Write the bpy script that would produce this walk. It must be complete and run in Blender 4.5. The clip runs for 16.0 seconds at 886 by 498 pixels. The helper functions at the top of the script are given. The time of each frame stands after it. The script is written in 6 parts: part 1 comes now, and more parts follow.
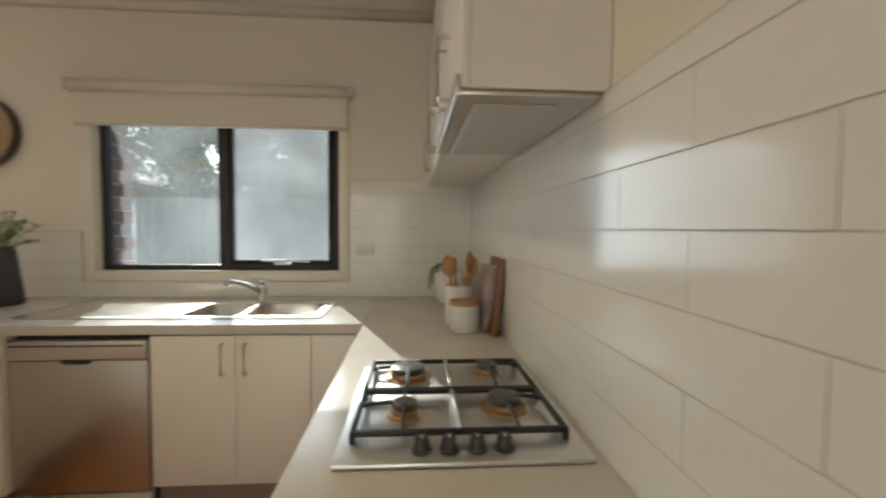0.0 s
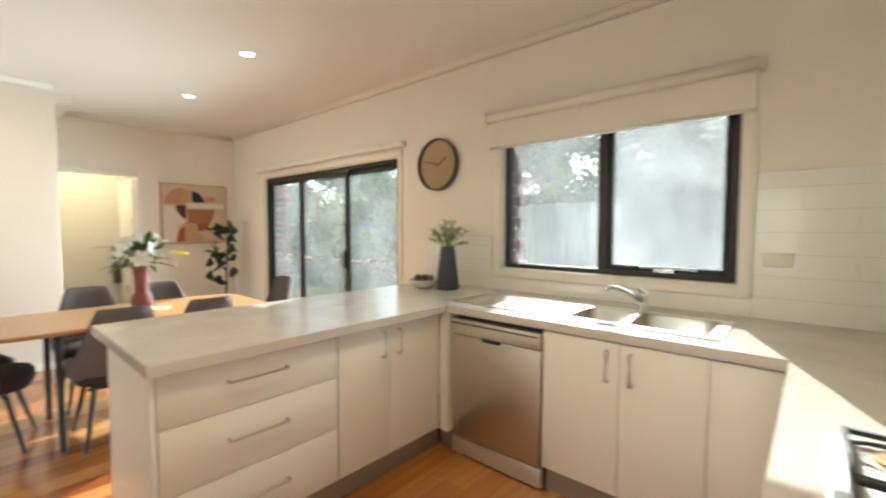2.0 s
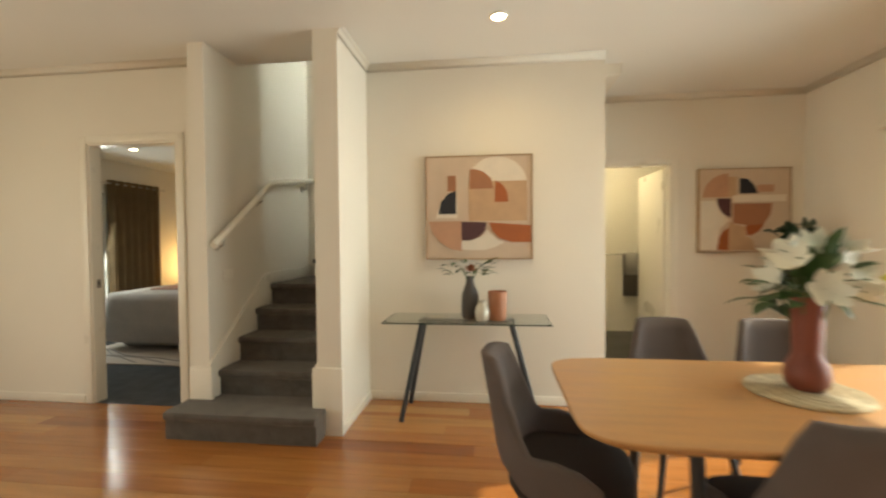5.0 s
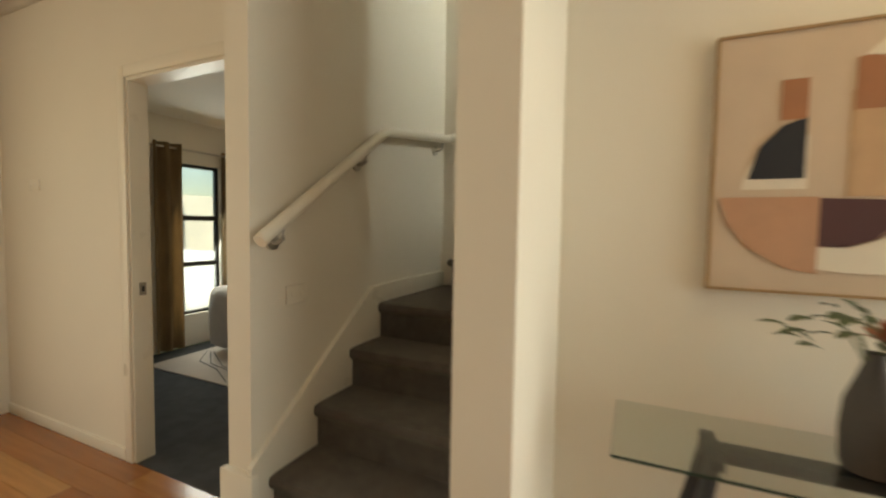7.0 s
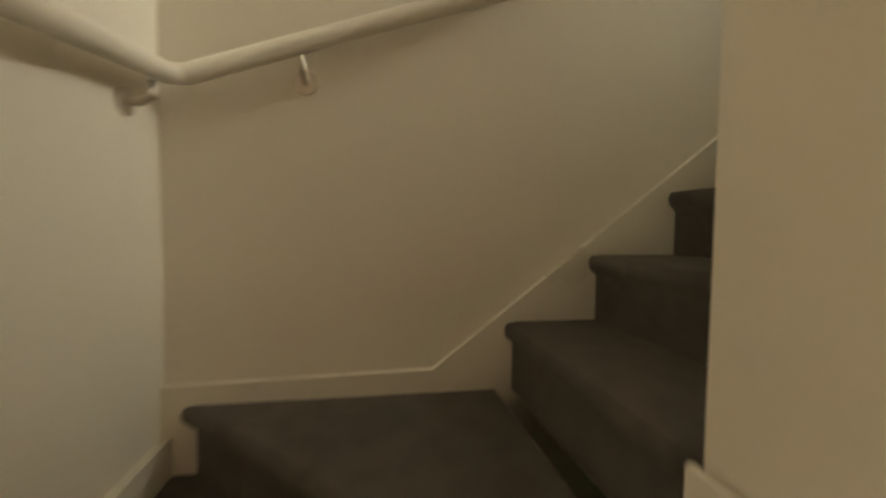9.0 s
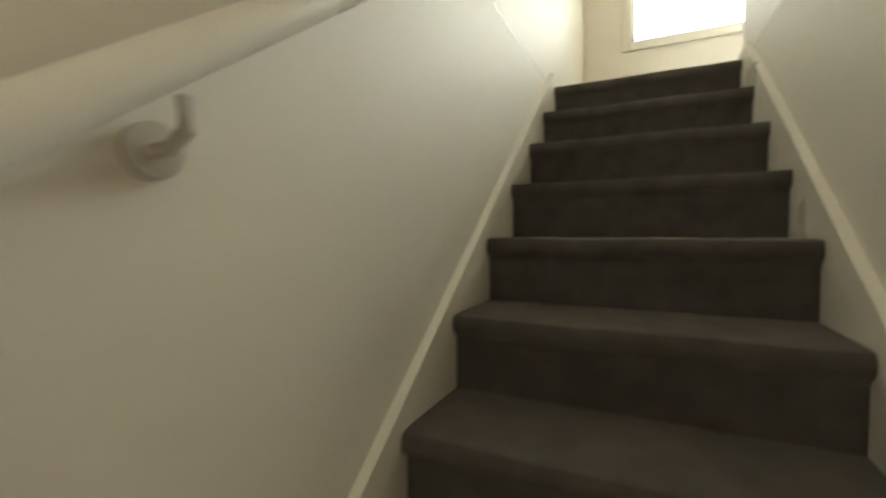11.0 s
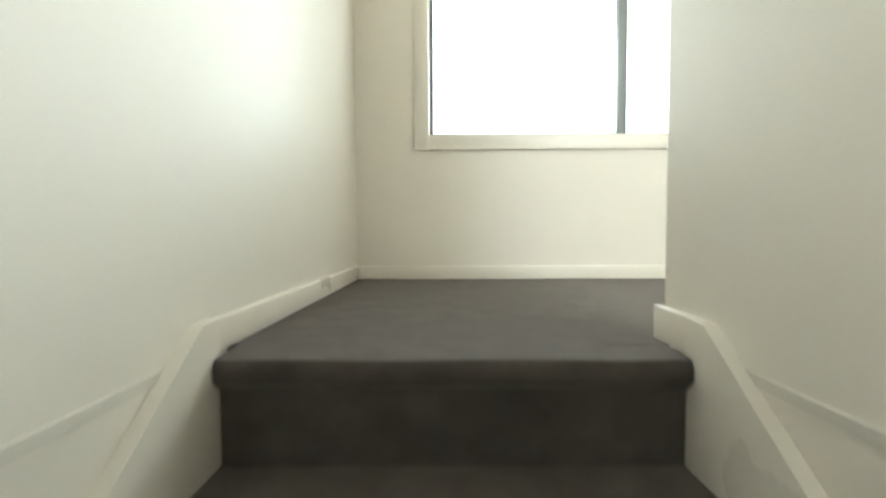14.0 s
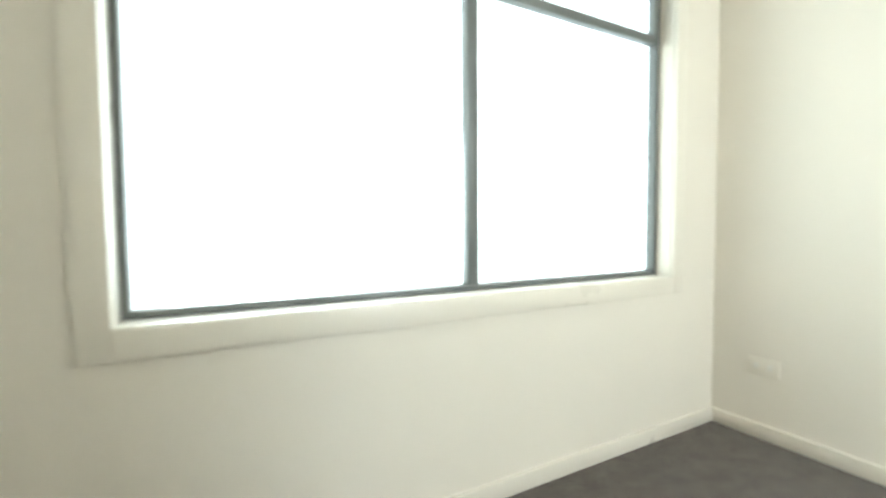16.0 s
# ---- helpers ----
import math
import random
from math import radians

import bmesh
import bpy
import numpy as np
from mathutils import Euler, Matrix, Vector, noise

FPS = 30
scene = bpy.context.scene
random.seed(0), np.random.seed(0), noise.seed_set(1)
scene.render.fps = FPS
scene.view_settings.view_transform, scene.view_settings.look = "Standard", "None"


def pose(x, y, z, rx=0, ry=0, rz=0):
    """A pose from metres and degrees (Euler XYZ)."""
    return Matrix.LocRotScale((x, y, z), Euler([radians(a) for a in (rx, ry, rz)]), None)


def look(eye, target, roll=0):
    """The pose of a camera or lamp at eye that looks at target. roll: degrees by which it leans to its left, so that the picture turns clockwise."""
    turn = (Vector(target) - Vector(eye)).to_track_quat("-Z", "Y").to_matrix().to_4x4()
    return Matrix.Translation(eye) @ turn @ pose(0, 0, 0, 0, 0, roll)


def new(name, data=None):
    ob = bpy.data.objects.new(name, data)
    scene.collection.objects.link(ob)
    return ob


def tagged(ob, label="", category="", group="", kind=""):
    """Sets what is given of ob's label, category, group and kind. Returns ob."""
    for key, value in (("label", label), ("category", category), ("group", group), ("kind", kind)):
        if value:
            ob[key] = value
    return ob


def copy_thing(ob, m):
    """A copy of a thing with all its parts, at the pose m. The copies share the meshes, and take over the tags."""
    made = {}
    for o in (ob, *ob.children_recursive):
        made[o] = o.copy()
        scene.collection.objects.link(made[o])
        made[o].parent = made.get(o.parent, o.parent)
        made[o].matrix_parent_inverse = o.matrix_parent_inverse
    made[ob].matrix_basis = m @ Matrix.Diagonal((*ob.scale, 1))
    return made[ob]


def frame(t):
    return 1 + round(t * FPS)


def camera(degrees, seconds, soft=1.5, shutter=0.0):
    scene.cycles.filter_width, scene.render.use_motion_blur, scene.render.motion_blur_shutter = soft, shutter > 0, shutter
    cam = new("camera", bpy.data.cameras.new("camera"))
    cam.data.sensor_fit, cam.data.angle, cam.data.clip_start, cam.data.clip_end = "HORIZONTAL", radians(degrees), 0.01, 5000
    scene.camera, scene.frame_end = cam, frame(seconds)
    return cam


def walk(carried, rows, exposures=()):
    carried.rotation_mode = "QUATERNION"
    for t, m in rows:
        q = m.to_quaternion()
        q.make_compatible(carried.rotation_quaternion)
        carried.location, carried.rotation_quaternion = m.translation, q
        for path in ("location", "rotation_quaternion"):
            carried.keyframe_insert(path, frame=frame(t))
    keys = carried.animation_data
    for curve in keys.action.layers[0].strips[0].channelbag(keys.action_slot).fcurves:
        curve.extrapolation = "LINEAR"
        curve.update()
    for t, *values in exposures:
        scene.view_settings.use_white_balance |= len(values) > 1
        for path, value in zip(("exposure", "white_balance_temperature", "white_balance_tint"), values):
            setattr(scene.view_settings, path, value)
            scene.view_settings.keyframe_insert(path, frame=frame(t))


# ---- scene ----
EXPOSURES = [(0.0, 0.27, 6000, 1), (1.0, 0.95, 5900, 0), (1.5, 1.05, 5900, 0), (2.2, 1.03, 6150, 0), (3.0, 0.87, 6450, 1), (4.0, 0.65, 6750, 1), (5.2, 0.5, 7500, 0), (7.3, 0.3, 8200, 0),
             (8.2, 0.32, 9400, 5), (10.3, 0.65, 7700, 3), (11.5, 0.63, 7200, 2), (12.5, 0.62, 6650, 2), (13.5, 0.6, 6350, 2), (14.5, 0.58, 6250, 2), (15.0, 0.5, 6150, 2), (16.0, 0.38, 6150, 2)]
cam = camera(92.8, 16.0, 2.2, 0.5)
PATH = [
    (0, (-0.384, -2.762, 1.339), (-0.248, -0.769, 1.244), 0.5),
    (0.5, (-0.447, -2.733, 1.342), (-0.7, -0.751, 1.248), 0.3),
    (1, (-0.486, -2.707, 1.344), (-1.109, -0.809, 1.251), 0.4),
    (1.5, (-0.475, -2.697, 1.349), (-1.466, -0.962, 1.258), 0.3),
    (2, (-0.567, -2.702, 1.354), (-1.887, -1.203, 1.259), 0.1),
    (2.5, (-0.795, -2.722, 1.356), (-2.344, -1.46, 1.266), 0.0),
    (3, (-1.117, -2.742, 1.356), (-2.862, -1.769, 1.27), 0.0),
    (3.5, (-1.443, -2.753, 1.348), (-3.33, -2.092, 1.266), -0.1),
    (4, (-1.857, -2.797, 1.345), (-3.828, -2.463, 1.273), -0.3),
    (4.5, (-2.26, -2.839, 1.31), (-4.258, -2.782, 1.256), -0.5),
    (5, (-2.686, -2.943, 1.308), (-4.671, -3.183, 1.259), -0.5),
    (5.2, (-2.842, -3.007, 1.306), (-4.814, -3.339, 1.262), -0.5),
    (7.3, (-4.549, -4.007, 1.355), (-6.357, -4.855, 1.241), 1.0),
    (7.5, (-4.663, -4.238, 1.407), (-6.53, -4.94, 1.26), -0.3),
    (7.8, (-4.913, -4.363, 1.433), (-6.834, -4.889, 1.25), 0.6),
    (8.2, (-5.299, -4.459, 1.436), (-7.272, -4.746, 1.276), 1.0),
    (10.3, (-6.491, -4.248, 2.067), (-7.893, -2.823, 1.998), -0.1),
    (10.5, (-6.548, -4.200, 2.144), (-7.799, -2.641, 2.067), -0.3),
    (11, (-6.632, -3.992, 2.305), (-7.504, -2.194, 2.227), -0.2),
    (11.5, (-6.668, -3.740, 2.438), (-7.139, -1.798, 2.358), -0.2),
    (12, (-6.685, -3.433, 2.595), (-6.842, -1.440, 2.521), 0.0),
    (12.5, (-6.684, -3.155, 2.752), (-6.729, -1.157, 2.676), 0.0),
    (13, (-6.672, -2.891, 2.956), (-6.691, -0.892, 2.882), -0.2),
    (13.5, (-6.679, -2.655, 3.132), (-6.704, -0.657, 3.059), -0.3),
    (14, (-6.684, -2.409, 3.289), (-6.700, -0.411, 3.215), -0.2),
    (14.5, (-6.747, -2.154, 3.461), (-6.689, -0.157, 3.374), -0.4),
    (15, (-6.752, -1.882, 3.622), (-6.477, 0.097, 3.548), -0.4),
    (15.5, (-6.704, -1.663, 3.752), (-6.153, 0.258, 3.683), -0.5),
    (16, (-6.567, -1.511, 3.948), (-5.628, 0.252, 3.857), -0.4),
]
walk(cam, [(t, look(eye, target, roll)) for t, eye, target, roll in PATH], EXPOSURES)

# world, sun and exposure
SUN_EL, SUN_AZ = radians(30), radians(-21)
world = bpy.data.worlds.new("sky")
scene.world = world
world.use_nodes = True
wn = world.node_tree.nodes
wn.clear()
sky = wn.new("ShaderNodeTexSky")
sky.sky_type, sky.sun_disc = "NISHITA", False
sky.sun_elevation, sky.sun_rotation = SUN_EL, SUN_AZ
sky_bg, sky_out = wn.new("ShaderNodeBackground"), wn.new("ShaderNodeOutputWorld")
sky_bg.inputs[1].default_value = 0.15
world.node_tree.links.new(sky.outputs[0], sky_bg.inputs[0])
world.node_tree.links.new(sky_bg.outputs[0], sky_out.inputs[0])

sun = new("sun", bpy.data.lights.new("sun", "SUN"))
sun.data.energy, sun.data.angle, sun.data.color = 5.0, radians(0.6), (1.0, 0.95, 0.87)
sun_dir = Vector((math.sin(SUN_AZ) * math.cos(SUN_EL), math.cos(SUN_AZ) * math.cos(SUN_EL), math.sin(SUN_EL)))
sun.matrix_world = look(sun_dir * 60, (0, 0, 0))


def window_light(name, x0, x1, y, z0, z1, watts, color=(0.86, 0.93, 1.0)):
    """The sky's light, in the opening of a window in the north wall."""
    ob = new(name, bpy.data.lights.new(name, "AREA"))
    ob.data.shape, ob.data.size, ob.data.size_y = "RECTANGLE", x1 - x0, z1 - z0
    ob.data.energy, ob.data.color = watts, color
    ob.data.spread = radians(105)
    ob.matrix_world = look(((x0 + x1) / 2, y, (z0 + z1) / 2), ((x0 + x1) / 2, y - 1, (z0 + z1) / 2))
    return ob
LAMP_W = 11.0
SKY_W = 17.0
UP_SKY = 2.2

# materials
def link(tree, a, b):
    tree.links.new(a, b)


def surface(name, color, rough=0.5, vary=0.06, scale=2.5, bump=0.02, fine=180.0, metal=0.0, stretch=(1, 1, 1), each=0.0, coat=0.0, spec=0.5, gvar=0.06):
    """A worn, slightly uneven surface: two scales of variation in colour and gloss, and fine relief."""
    m = bpy.data.materials.new(name)
    m.use_nodes = True
    t = m.node_tree
    n = t.nodes
    b = n["Principled BSDF"]
    geo = n.new("ShaderNodeNewGeometry")
    mapping = n.new("ShaderNodeMapping")
    mapping.inputs["Scale"].default_value = stretch
    link(t, geo.outputs["Position"], mapping.inputs["Vector"])
    big, small = n.new("ShaderNodeTexNoise"), n.new("ShaderNodeTexNoise")
    big.inputs["Scale"].default_value, big.inputs["Detail"].default_value = scale, 4
    small.inputs["Scale"].default_value, small.inputs["Detail"].default_value = fine, 3
    for node in (big, small):
        link(t, mapping.outputs[0], node.inputs["Vector"])
    mix = n.new("ShaderNodeMath")
    mix.operation = "MULTIPLY_ADD"
    link(t, small.outputs["Fac"], mix.inputs[0])
    mix.inputs[1].default_value = 0.5
    link(t, big.outputs["Fac"], mix.inputs[2])
    value = n.new("ShaderNodeMapRange")
    link(t, mix.outputs[0], value.inputs[0])
    value.inputs[1].default_value, value.inputs[2].default_value = 0.45, 1.05
    value.inputs[3].default_value, value.inputs[4].default_value = 1 - vary, 1 + vary
    last = value.outputs[0]
    if each:
        info = n.new("ShaderNodeObjectInfo")
        per = n.new("ShaderNodeMapRange")
        link(t, info.outputs["Random"], per.inputs[0])
        per.inputs[3].default_value, per.inputs[4].default_value = 1 - each, 1 + each
        both = n.new("ShaderNodeMath")
        both.operation = "MULTIPLY"
        link(t, last, both.inputs[0])
        link(t, per.outputs[0], both.inputs[1])
        last = both.outputs[0]
    hsv = n.new("ShaderNodeHueSaturation")
    hsv.inputs["Color"].default_value = (*color, 1)
    link(t, last, hsv.inputs["Value"])
    link(t, hsv.outputs[0], b.inputs["Base Color"])
    gloss = n.new("ShaderNodeMapRange")
    link(t, big.outputs["Fac"], gloss.inputs[0])
    gloss.inputs[1].default_value, gloss.inputs[2].default_value = 0.3, 0.7
    gloss.inputs[3].default_value, gloss.inputs[4].default_value = max(rough - gvar, 0.02), min(rough + gvar, 1)
    link(t, gloss.outputs[0], b.inputs["Roughness"])
    b.inputs["Metallic"].default_value = metal
    b.inputs["Coat Weight"].default_value = coat
    b.inputs["Coat Roughness"].default_value = 0.12
    b.inputs["Specular IOR Level"].default_value = spec
    if bump:
        bp = n.new("ShaderNodeBump")
        bp.inputs["Strength"].default_value, bp.inputs["Distance"].default_value = min(bump * 10, 1), 0.002
        link(t, small.outputs["Fac"], bp.inputs["Height"])
        link(t, bp.outputs[0], b.inputs["Normal"])
    return m


def glow(name, color, strength):
    m = bpy.data.materials.new(name)
    m.use_nodes = True
    b = m.node_tree.nodes["Principled BSDF"]
    b.inputs["Base Color"].default_value = (*color, 1)
    b.inputs["Emission Color"].default_value = (*color, 1)
    b.inputs["Emission Strength"].default_value = strength
    return m


def clear_glass(name, tint=(0.96, 0.98, 0.97), rough=0.0, gloss=0.07, dust_haze=0.0):
    """Thin sheet glass: mostly clear, with a faint mirror that grows at a slant."""
    m = bpy.data.materials.new(name)
    m.use_nodes = True
    t = m.node_tree
    n = t.nodes
    n.clear()
    out, mix = n.new("ShaderNodeOutputMaterial"), n.new("ShaderNodeMixShader")
    clear, shine, fres = n.new("ShaderNodeBsdfTransparent"), n.new("ShaderNodeBsdfGlossy"), n.new("ShaderNodeLayerWeight")
    clear.inputs[0].default_value = (*tint, 1)
    shine.inputs["Roughness"].default_value = rough
    power, ramp = n.new("ShaderNodeMath"), n.new("ShaderNodeMapRange")
    power.operation, power.inputs[1].default_value = "POWER", 4.0
    link(t, fres.outputs["Facing"], power.inputs[0])
    link(t, power.outputs[0], ramp.inputs[0])
    ramp.inputs[3].default_value, ramp.inputs[4].default_value = gloss * 0.5, 0.55
    link(t, ramp.outputs[0], mix.inputs[0])
    through_glass = clear.outputs[0]
    # translucent film: dust, and the pale haze laid over the outdoor view
    if dust_haze:
        film, haze, spots, amount = n.new("ShaderNodeMixShader"), n.new("ShaderNodeBsdfTranslucent"), n.new("ShaderNodeTexNoise"), n.new("ShaderNodeMapRange")
        haze.inputs[0].default_value = (0.9, 0.92, 0.95, 1)
        spots.inputs["Scale"].default_value, spots.inputs["Detail"].default_value = 2.2, 6
        link(t, n.new("ShaderNodeNewGeometry").outputs["Position"], spots.inputs["Vector"])
        link(t, spots.outputs["Fac"], amount.inputs[0])
        amount.inputs[1].default_value, amount.inputs[2].default_value = 0.3, 0.75
        amount.inputs[3].default_value, amount.inputs[4].default_value = dust_haze * 0.5, dust_haze * 1.5
        link(t, amount.outputs[0], film.inputs[0])
        link(t, through_glass, film.inputs[1])
        link(t, haze.outputs[0], film.inputs[2])
        through_glass = film.outputs[0]
    link(t, through_glass, mix.inputs[1])
    link(t, shine.outputs[0], mix.inputs[2])
    link(t, mix.outputs[0], out.inputs[0])
    return m


WALL = surface("wall_paint", (0.80, 0.745, 0.655), 0.66, vary=0.03, scale=1.3, bump=0.014, fine=260, spec=0.35)
CEIL = surface("ceiling_paint", (0.80, 0.775, 0.73), 0.8, vary=0.02, scale=1.0, bump=0.01, fine=200)
TRIM = surface("trim_gloss_paint", (0.82, 0.765, 0.67), 0.32, vary=0.02, scale=3, bump=0.006, fine=120)
CABINET = surface("cabinet_laminate", (0.80, 0.765, 0.70), 0.35, vary=0.015, scale=1.5, bump=0.004, fine=300)
STONE = surface("benchtop_laminate", (0.58, 0.54, 0.485), 0.20, vary=0.05, scale=6, bump=0.006, fine=420)
KICK = surface("kickboard_brushed", (0.34, 0.29, 0.25), 0.4, vary=0.05, metal=0.3)
TILE = surface("glazed_wall_tile", (0.80, 0.775, 0.73), 0.14, vary=0.015, scale=2, bump=0.005, fine=25)
GROUT = surface("tile_grout", (0.60, 0.57, 0.52), 0.85, vary=0.06, scale=9, bump=0.05, fine=400)
ALU = surface("window_frame_bronze", (0.045, 0.042, 0.038), 0.38, vary=0.08, metal=0.4, bump=0.006)
STEEL = surface("brushed_stainless", (0.58, 0.54, 0.49), 0.30, vary=0.025, scale=0.8, fine=160, metal=0.95, stretch=(1, 1, 6), bump=0.003, gvar=0.02)
CHROME = surface("chrome", (0.78, 0.78, 0.77), 0.10, vary=0.03, metal=1.0, bump=0.0)
BLACK_IRON = surface("cast_iron", (0.02, 0.02, 0.021), 0.5, vary=0.15, scale=20, bump=0.04, fine=350)
BLACK_METAL = surface("powder_coated_black_metal", (0.024, 0.026, 0.031), 0.5, vary=0.08)
DARK_PLASTIC = surface("dark_plastic", (0.03, 0.03, 0.03), 0.35, vary=0.06)
CARPET = surface("charcoal_carpet", (0.115, 0.101, 0.091), 0.97, vary=0.30, scale=14, bump=0.1, fine=900, spec=0.1)
pile = CARPET.node_tree.nodes["Principled BSDF"]
pile.inputs["Sheen Weight"].default_value, pile.inputs["Sheen Roughness"].default_value = 0.32, 0.45
pile.inputs["Sheen Tint"].default_value = (0.75, 0.68, 0.60, 1)
GLASS = clear_glass("clear_glass")
# haze that washes out the garden is mixed into these panes along with dust
DUST_HAZE_GLASS = clear_glass("dust_haze_window_glass", dust_haze=0.10)
DOOR_GLASS = clear_glass("door_glass", dust_haze=0.075)
SCREEN = clear_glass("fly_screen_mesh", (0.62, 0.63, 0.64), 0.6, 0.03, dust_haze=0.13)
BLIND = surface("roller_blind_cloth", (0.80, 0.74, 0.64), 0.75, vary=0.02, scale=4, bump=0.02, fine=900)

# building helpers
def box(bm, x0, y0, z0, x1, y1, z1, bevel=0.0):
    """A box between two corners, with softened edges."""
    made = bmesh.ops.create_cube(bm, size=1, matrix=Matrix.LocRotScale(((x0 + x1) / 2, (y0 + y1) / 2, (z0 + z1) / 2), None, (abs(x1 - x0), abs(y1 - y0), abs(z1 - z0))))
    if bevel:
        edges = list({e for v in made["verts"] for e in v.link_edges})
        bmesh.ops.bevel(bm, geom=edges, offset=bevel, segments=2, affect="EDGES", profile=0.5)


def rod(bm, a, b, r0, r1=None, sides=12):
    """A round bar from a to b, tapering from r0 to r1."""
    a, b = Vector(a), Vector(b)
    turn = (b - a).to_track_quat("Z", "Y").to_matrix().to_4x4()
    bmesh.ops.create_cone(bm, cap_ends=True, segments=sides, radius1=r0, radius2=r0 if r1 is None else r1, depth=(b - a).length,
                          matrix=Matrix.Translation((a + b) / 2) @ turn)


def lathe(bm, profile, sides=32, at=(0, 0, 0)):
    """A turned body from (radius, height) pairs."""
    rings = []
    for r, z in profile:
        if r < 1e-5:
            rings.append([bm.verts.new((at[0], at[1], at[2] + z))])
        else:
            rings.append([bm.verts.new((at[0] + r * math.cos(math.tau * i / sides), at[1] + r * math.sin(math.tau * i / sides), at[2] + z)) for i in range(sides)])
    for a, b in zip(rings, rings[1:]):
        for i in range(sides):
            j = (i + 1) % sides
            if len(a) == 1 and len(b) == 1:
                continue
            if len(a) == 1:
                bm.faces.new((a[0], b[j], b[i]))
            elif len(b) == 1:
                bm.faces.new((a[i], a[j], b[0]))
            else:
                bm.faces.new((a[i], a[j], b[j], b[i]))


def tube(bm, points, r, sides=10):
    """A round tube through points."""
    pts = [Vector(p) for p in points]
    rings = []
    for i, p in enumerate(pts):
        d = (pts[min(i + 1, len(pts) - 1)] - pts[max(i - 1, 0)]).normalized()
        q = d.to_track_quat("Z", "Y")
        rr = r[i] if isinstance(r, (list, tuple)) else r
        rings.append([bm.verts.new(p + q @ Vector((rr * math.cos(math.tau * k / sides), rr * math.sin(math.tau * k / sides), 0))) for k in range(sides)])
    for a, b in zip(rings, rings[1:]):
        for k in range(sides):
            bm.faces.new((a[k], a[(k + 1) % sides], b[(k + 1) % sides], b[k]))
    bm.faces.new(rings[0][::-1])
    bm.faces.new(rings[-1])


def prism(bm, outline, z0, z1):
    """An upright prism over a plan outline."""
    low = [bm.verts.new((x, y, z0)) for x, y in outline]
    top = [bm.verts.new((x, y, z1)) for x, y in outline]
    bm.faces.new(low[::-1])
    bm.faces.new(top)
    for i in range(len(outline)):
        j = (i + 1) % len(outline)
        bm.faces.new((low[i], low[j], top[j], top[i]))


def finish(bm, name, material, smooth=False):
    bmesh.ops.recalc_face_normals(bm, faces=bm.faces)
    me = bpy.data.meshes.new(name)
    bm.to_mesh(me)
    bm.free()
    me.materials.append(material)
    if smooth:
        me.shade_smooth() if smooth is True else me.set_sharp_from_angle(angle=radians(smooth))
        if smooth is not True:
            me.polygons.foreach_set("use_smooth", [True] * len(me.polygons))
    return me


def part(name, bm, material, parent=None, label="", smooth=40, m=None):
    """One mesh object, under a thing or a part where one is given."""
    ob = new(name, finish(bm, name, material, smooth))
    if parent is not None:
        ob.parent = parent
    if m is not None:
        ob.matrix_basis = m
    if label:
        tagged(ob, label)
    return ob


def thing(name, label, category, m=None, group=""):
    ob = new(name)
    ob.empty_display_size = 0.1
    if m is not None:
        ob.matrix_basis = m
    return tagged(ob, label, category, group)


def setting(name, bm, material, label, category, smooth=40):
    return tagged(part(name, bm, material, None, "", smooth), label, category, "", "structure")


def boxes(*rows, bevel=0.0):
    bm = bmesh.new()
    for r in rows:
        box(bm, *r, bevel=bevel)
    return bm


def wall_with_holes(axis, a0, a1, b0, b1, z0, z1, holes):
    """A wall along x (axis 'x') or y, with openings (from, to, bottom, top) through it."""
    bm = bmesh.new()
    cuts = sorted({a0, a1, *[h[0] for h in holes], *[h[1] for h in holes]})
    for u, v in zip(cuts, cuts[1:]):
        spans = sorted((h[2], h[3]) for h in holes if h[0] <= u + 1e-6 and h[1] >= v - 1e-6)
        low = z0
        for s, e in spans + [(z1, z1)]:
            if s > low + 1e-4:
                box(bm, *((u, b0, low, v, b1, s) if axis == "x" else (b0, u, low, b1, v, s)))
            low = e
    bmesh.ops.remove_doubles(bm, verts=bm.verts, dist=1e-5)
    seen = {}
    for f in bm.faces:
        seen.setdefault(tuple(round(c, 4) for c in f.calc_center_median()), []).append(f)
    bmesh.ops.delete(bm, geom=[f for fs in seen.values() if len(fs) > 1 for f in fs], context="FACES_ONLY")
    return bm

# the ground floor's shell
CEIL_Z, UP_Z, UP_CEIL = 2.70, 3.074, 5.60
WEST, ART_X, BED_X = -7.11, -6.03, -5.715
setting("floor", boxes((-6.05, -7.6, -0.12, 0.0, 0.0, -0.012)), surface("floor_bed", (0.10, 0.05, 0.025), 0.6), "dark gap between polished timber floorboards", "floor")
setting("floor_recess", boxes((WEST, -2.1, -0.12, -6.05, 0.0, -0.012)), bpy.data.materials["floor_bed"], "timber floor of the recess by the bathroom door", "floor")

WIN = (-2.36, -0.86, 1.05, 2.12)
SLD = (-6.16, -3.50, 0.0, 2.03)
setting("wall_north", wall_with_holes("x", WEST, 0.0, 0.0, 0.11, 0.0, CEIL_Z, [WIN, SLD]), WALL, "cream painted north wall with window and sliding door", "wall")
setting("wall_east", boxes((0.0, -4.2, 0.0, 0.1, 0.11, CEIL_Z)), WALL, "cream painted kitchen wall behind the tiles", "wall")
setting("wall_west", wall_with_holes("y", -2.1, 0.0, WEST - 0.1, WEST, 0.0, CEIL_Z, [(-1.97, -1.20, 0.0, 2.03)]), WALL, "cream painted wall with bathroom doorway", "wall")
setting("wall_art", boxes((-6.24, -3.96, 0.0, ART_X, -2.1, CEIL_Z)), WALL, "cream painted wall behind the console table", "wall")
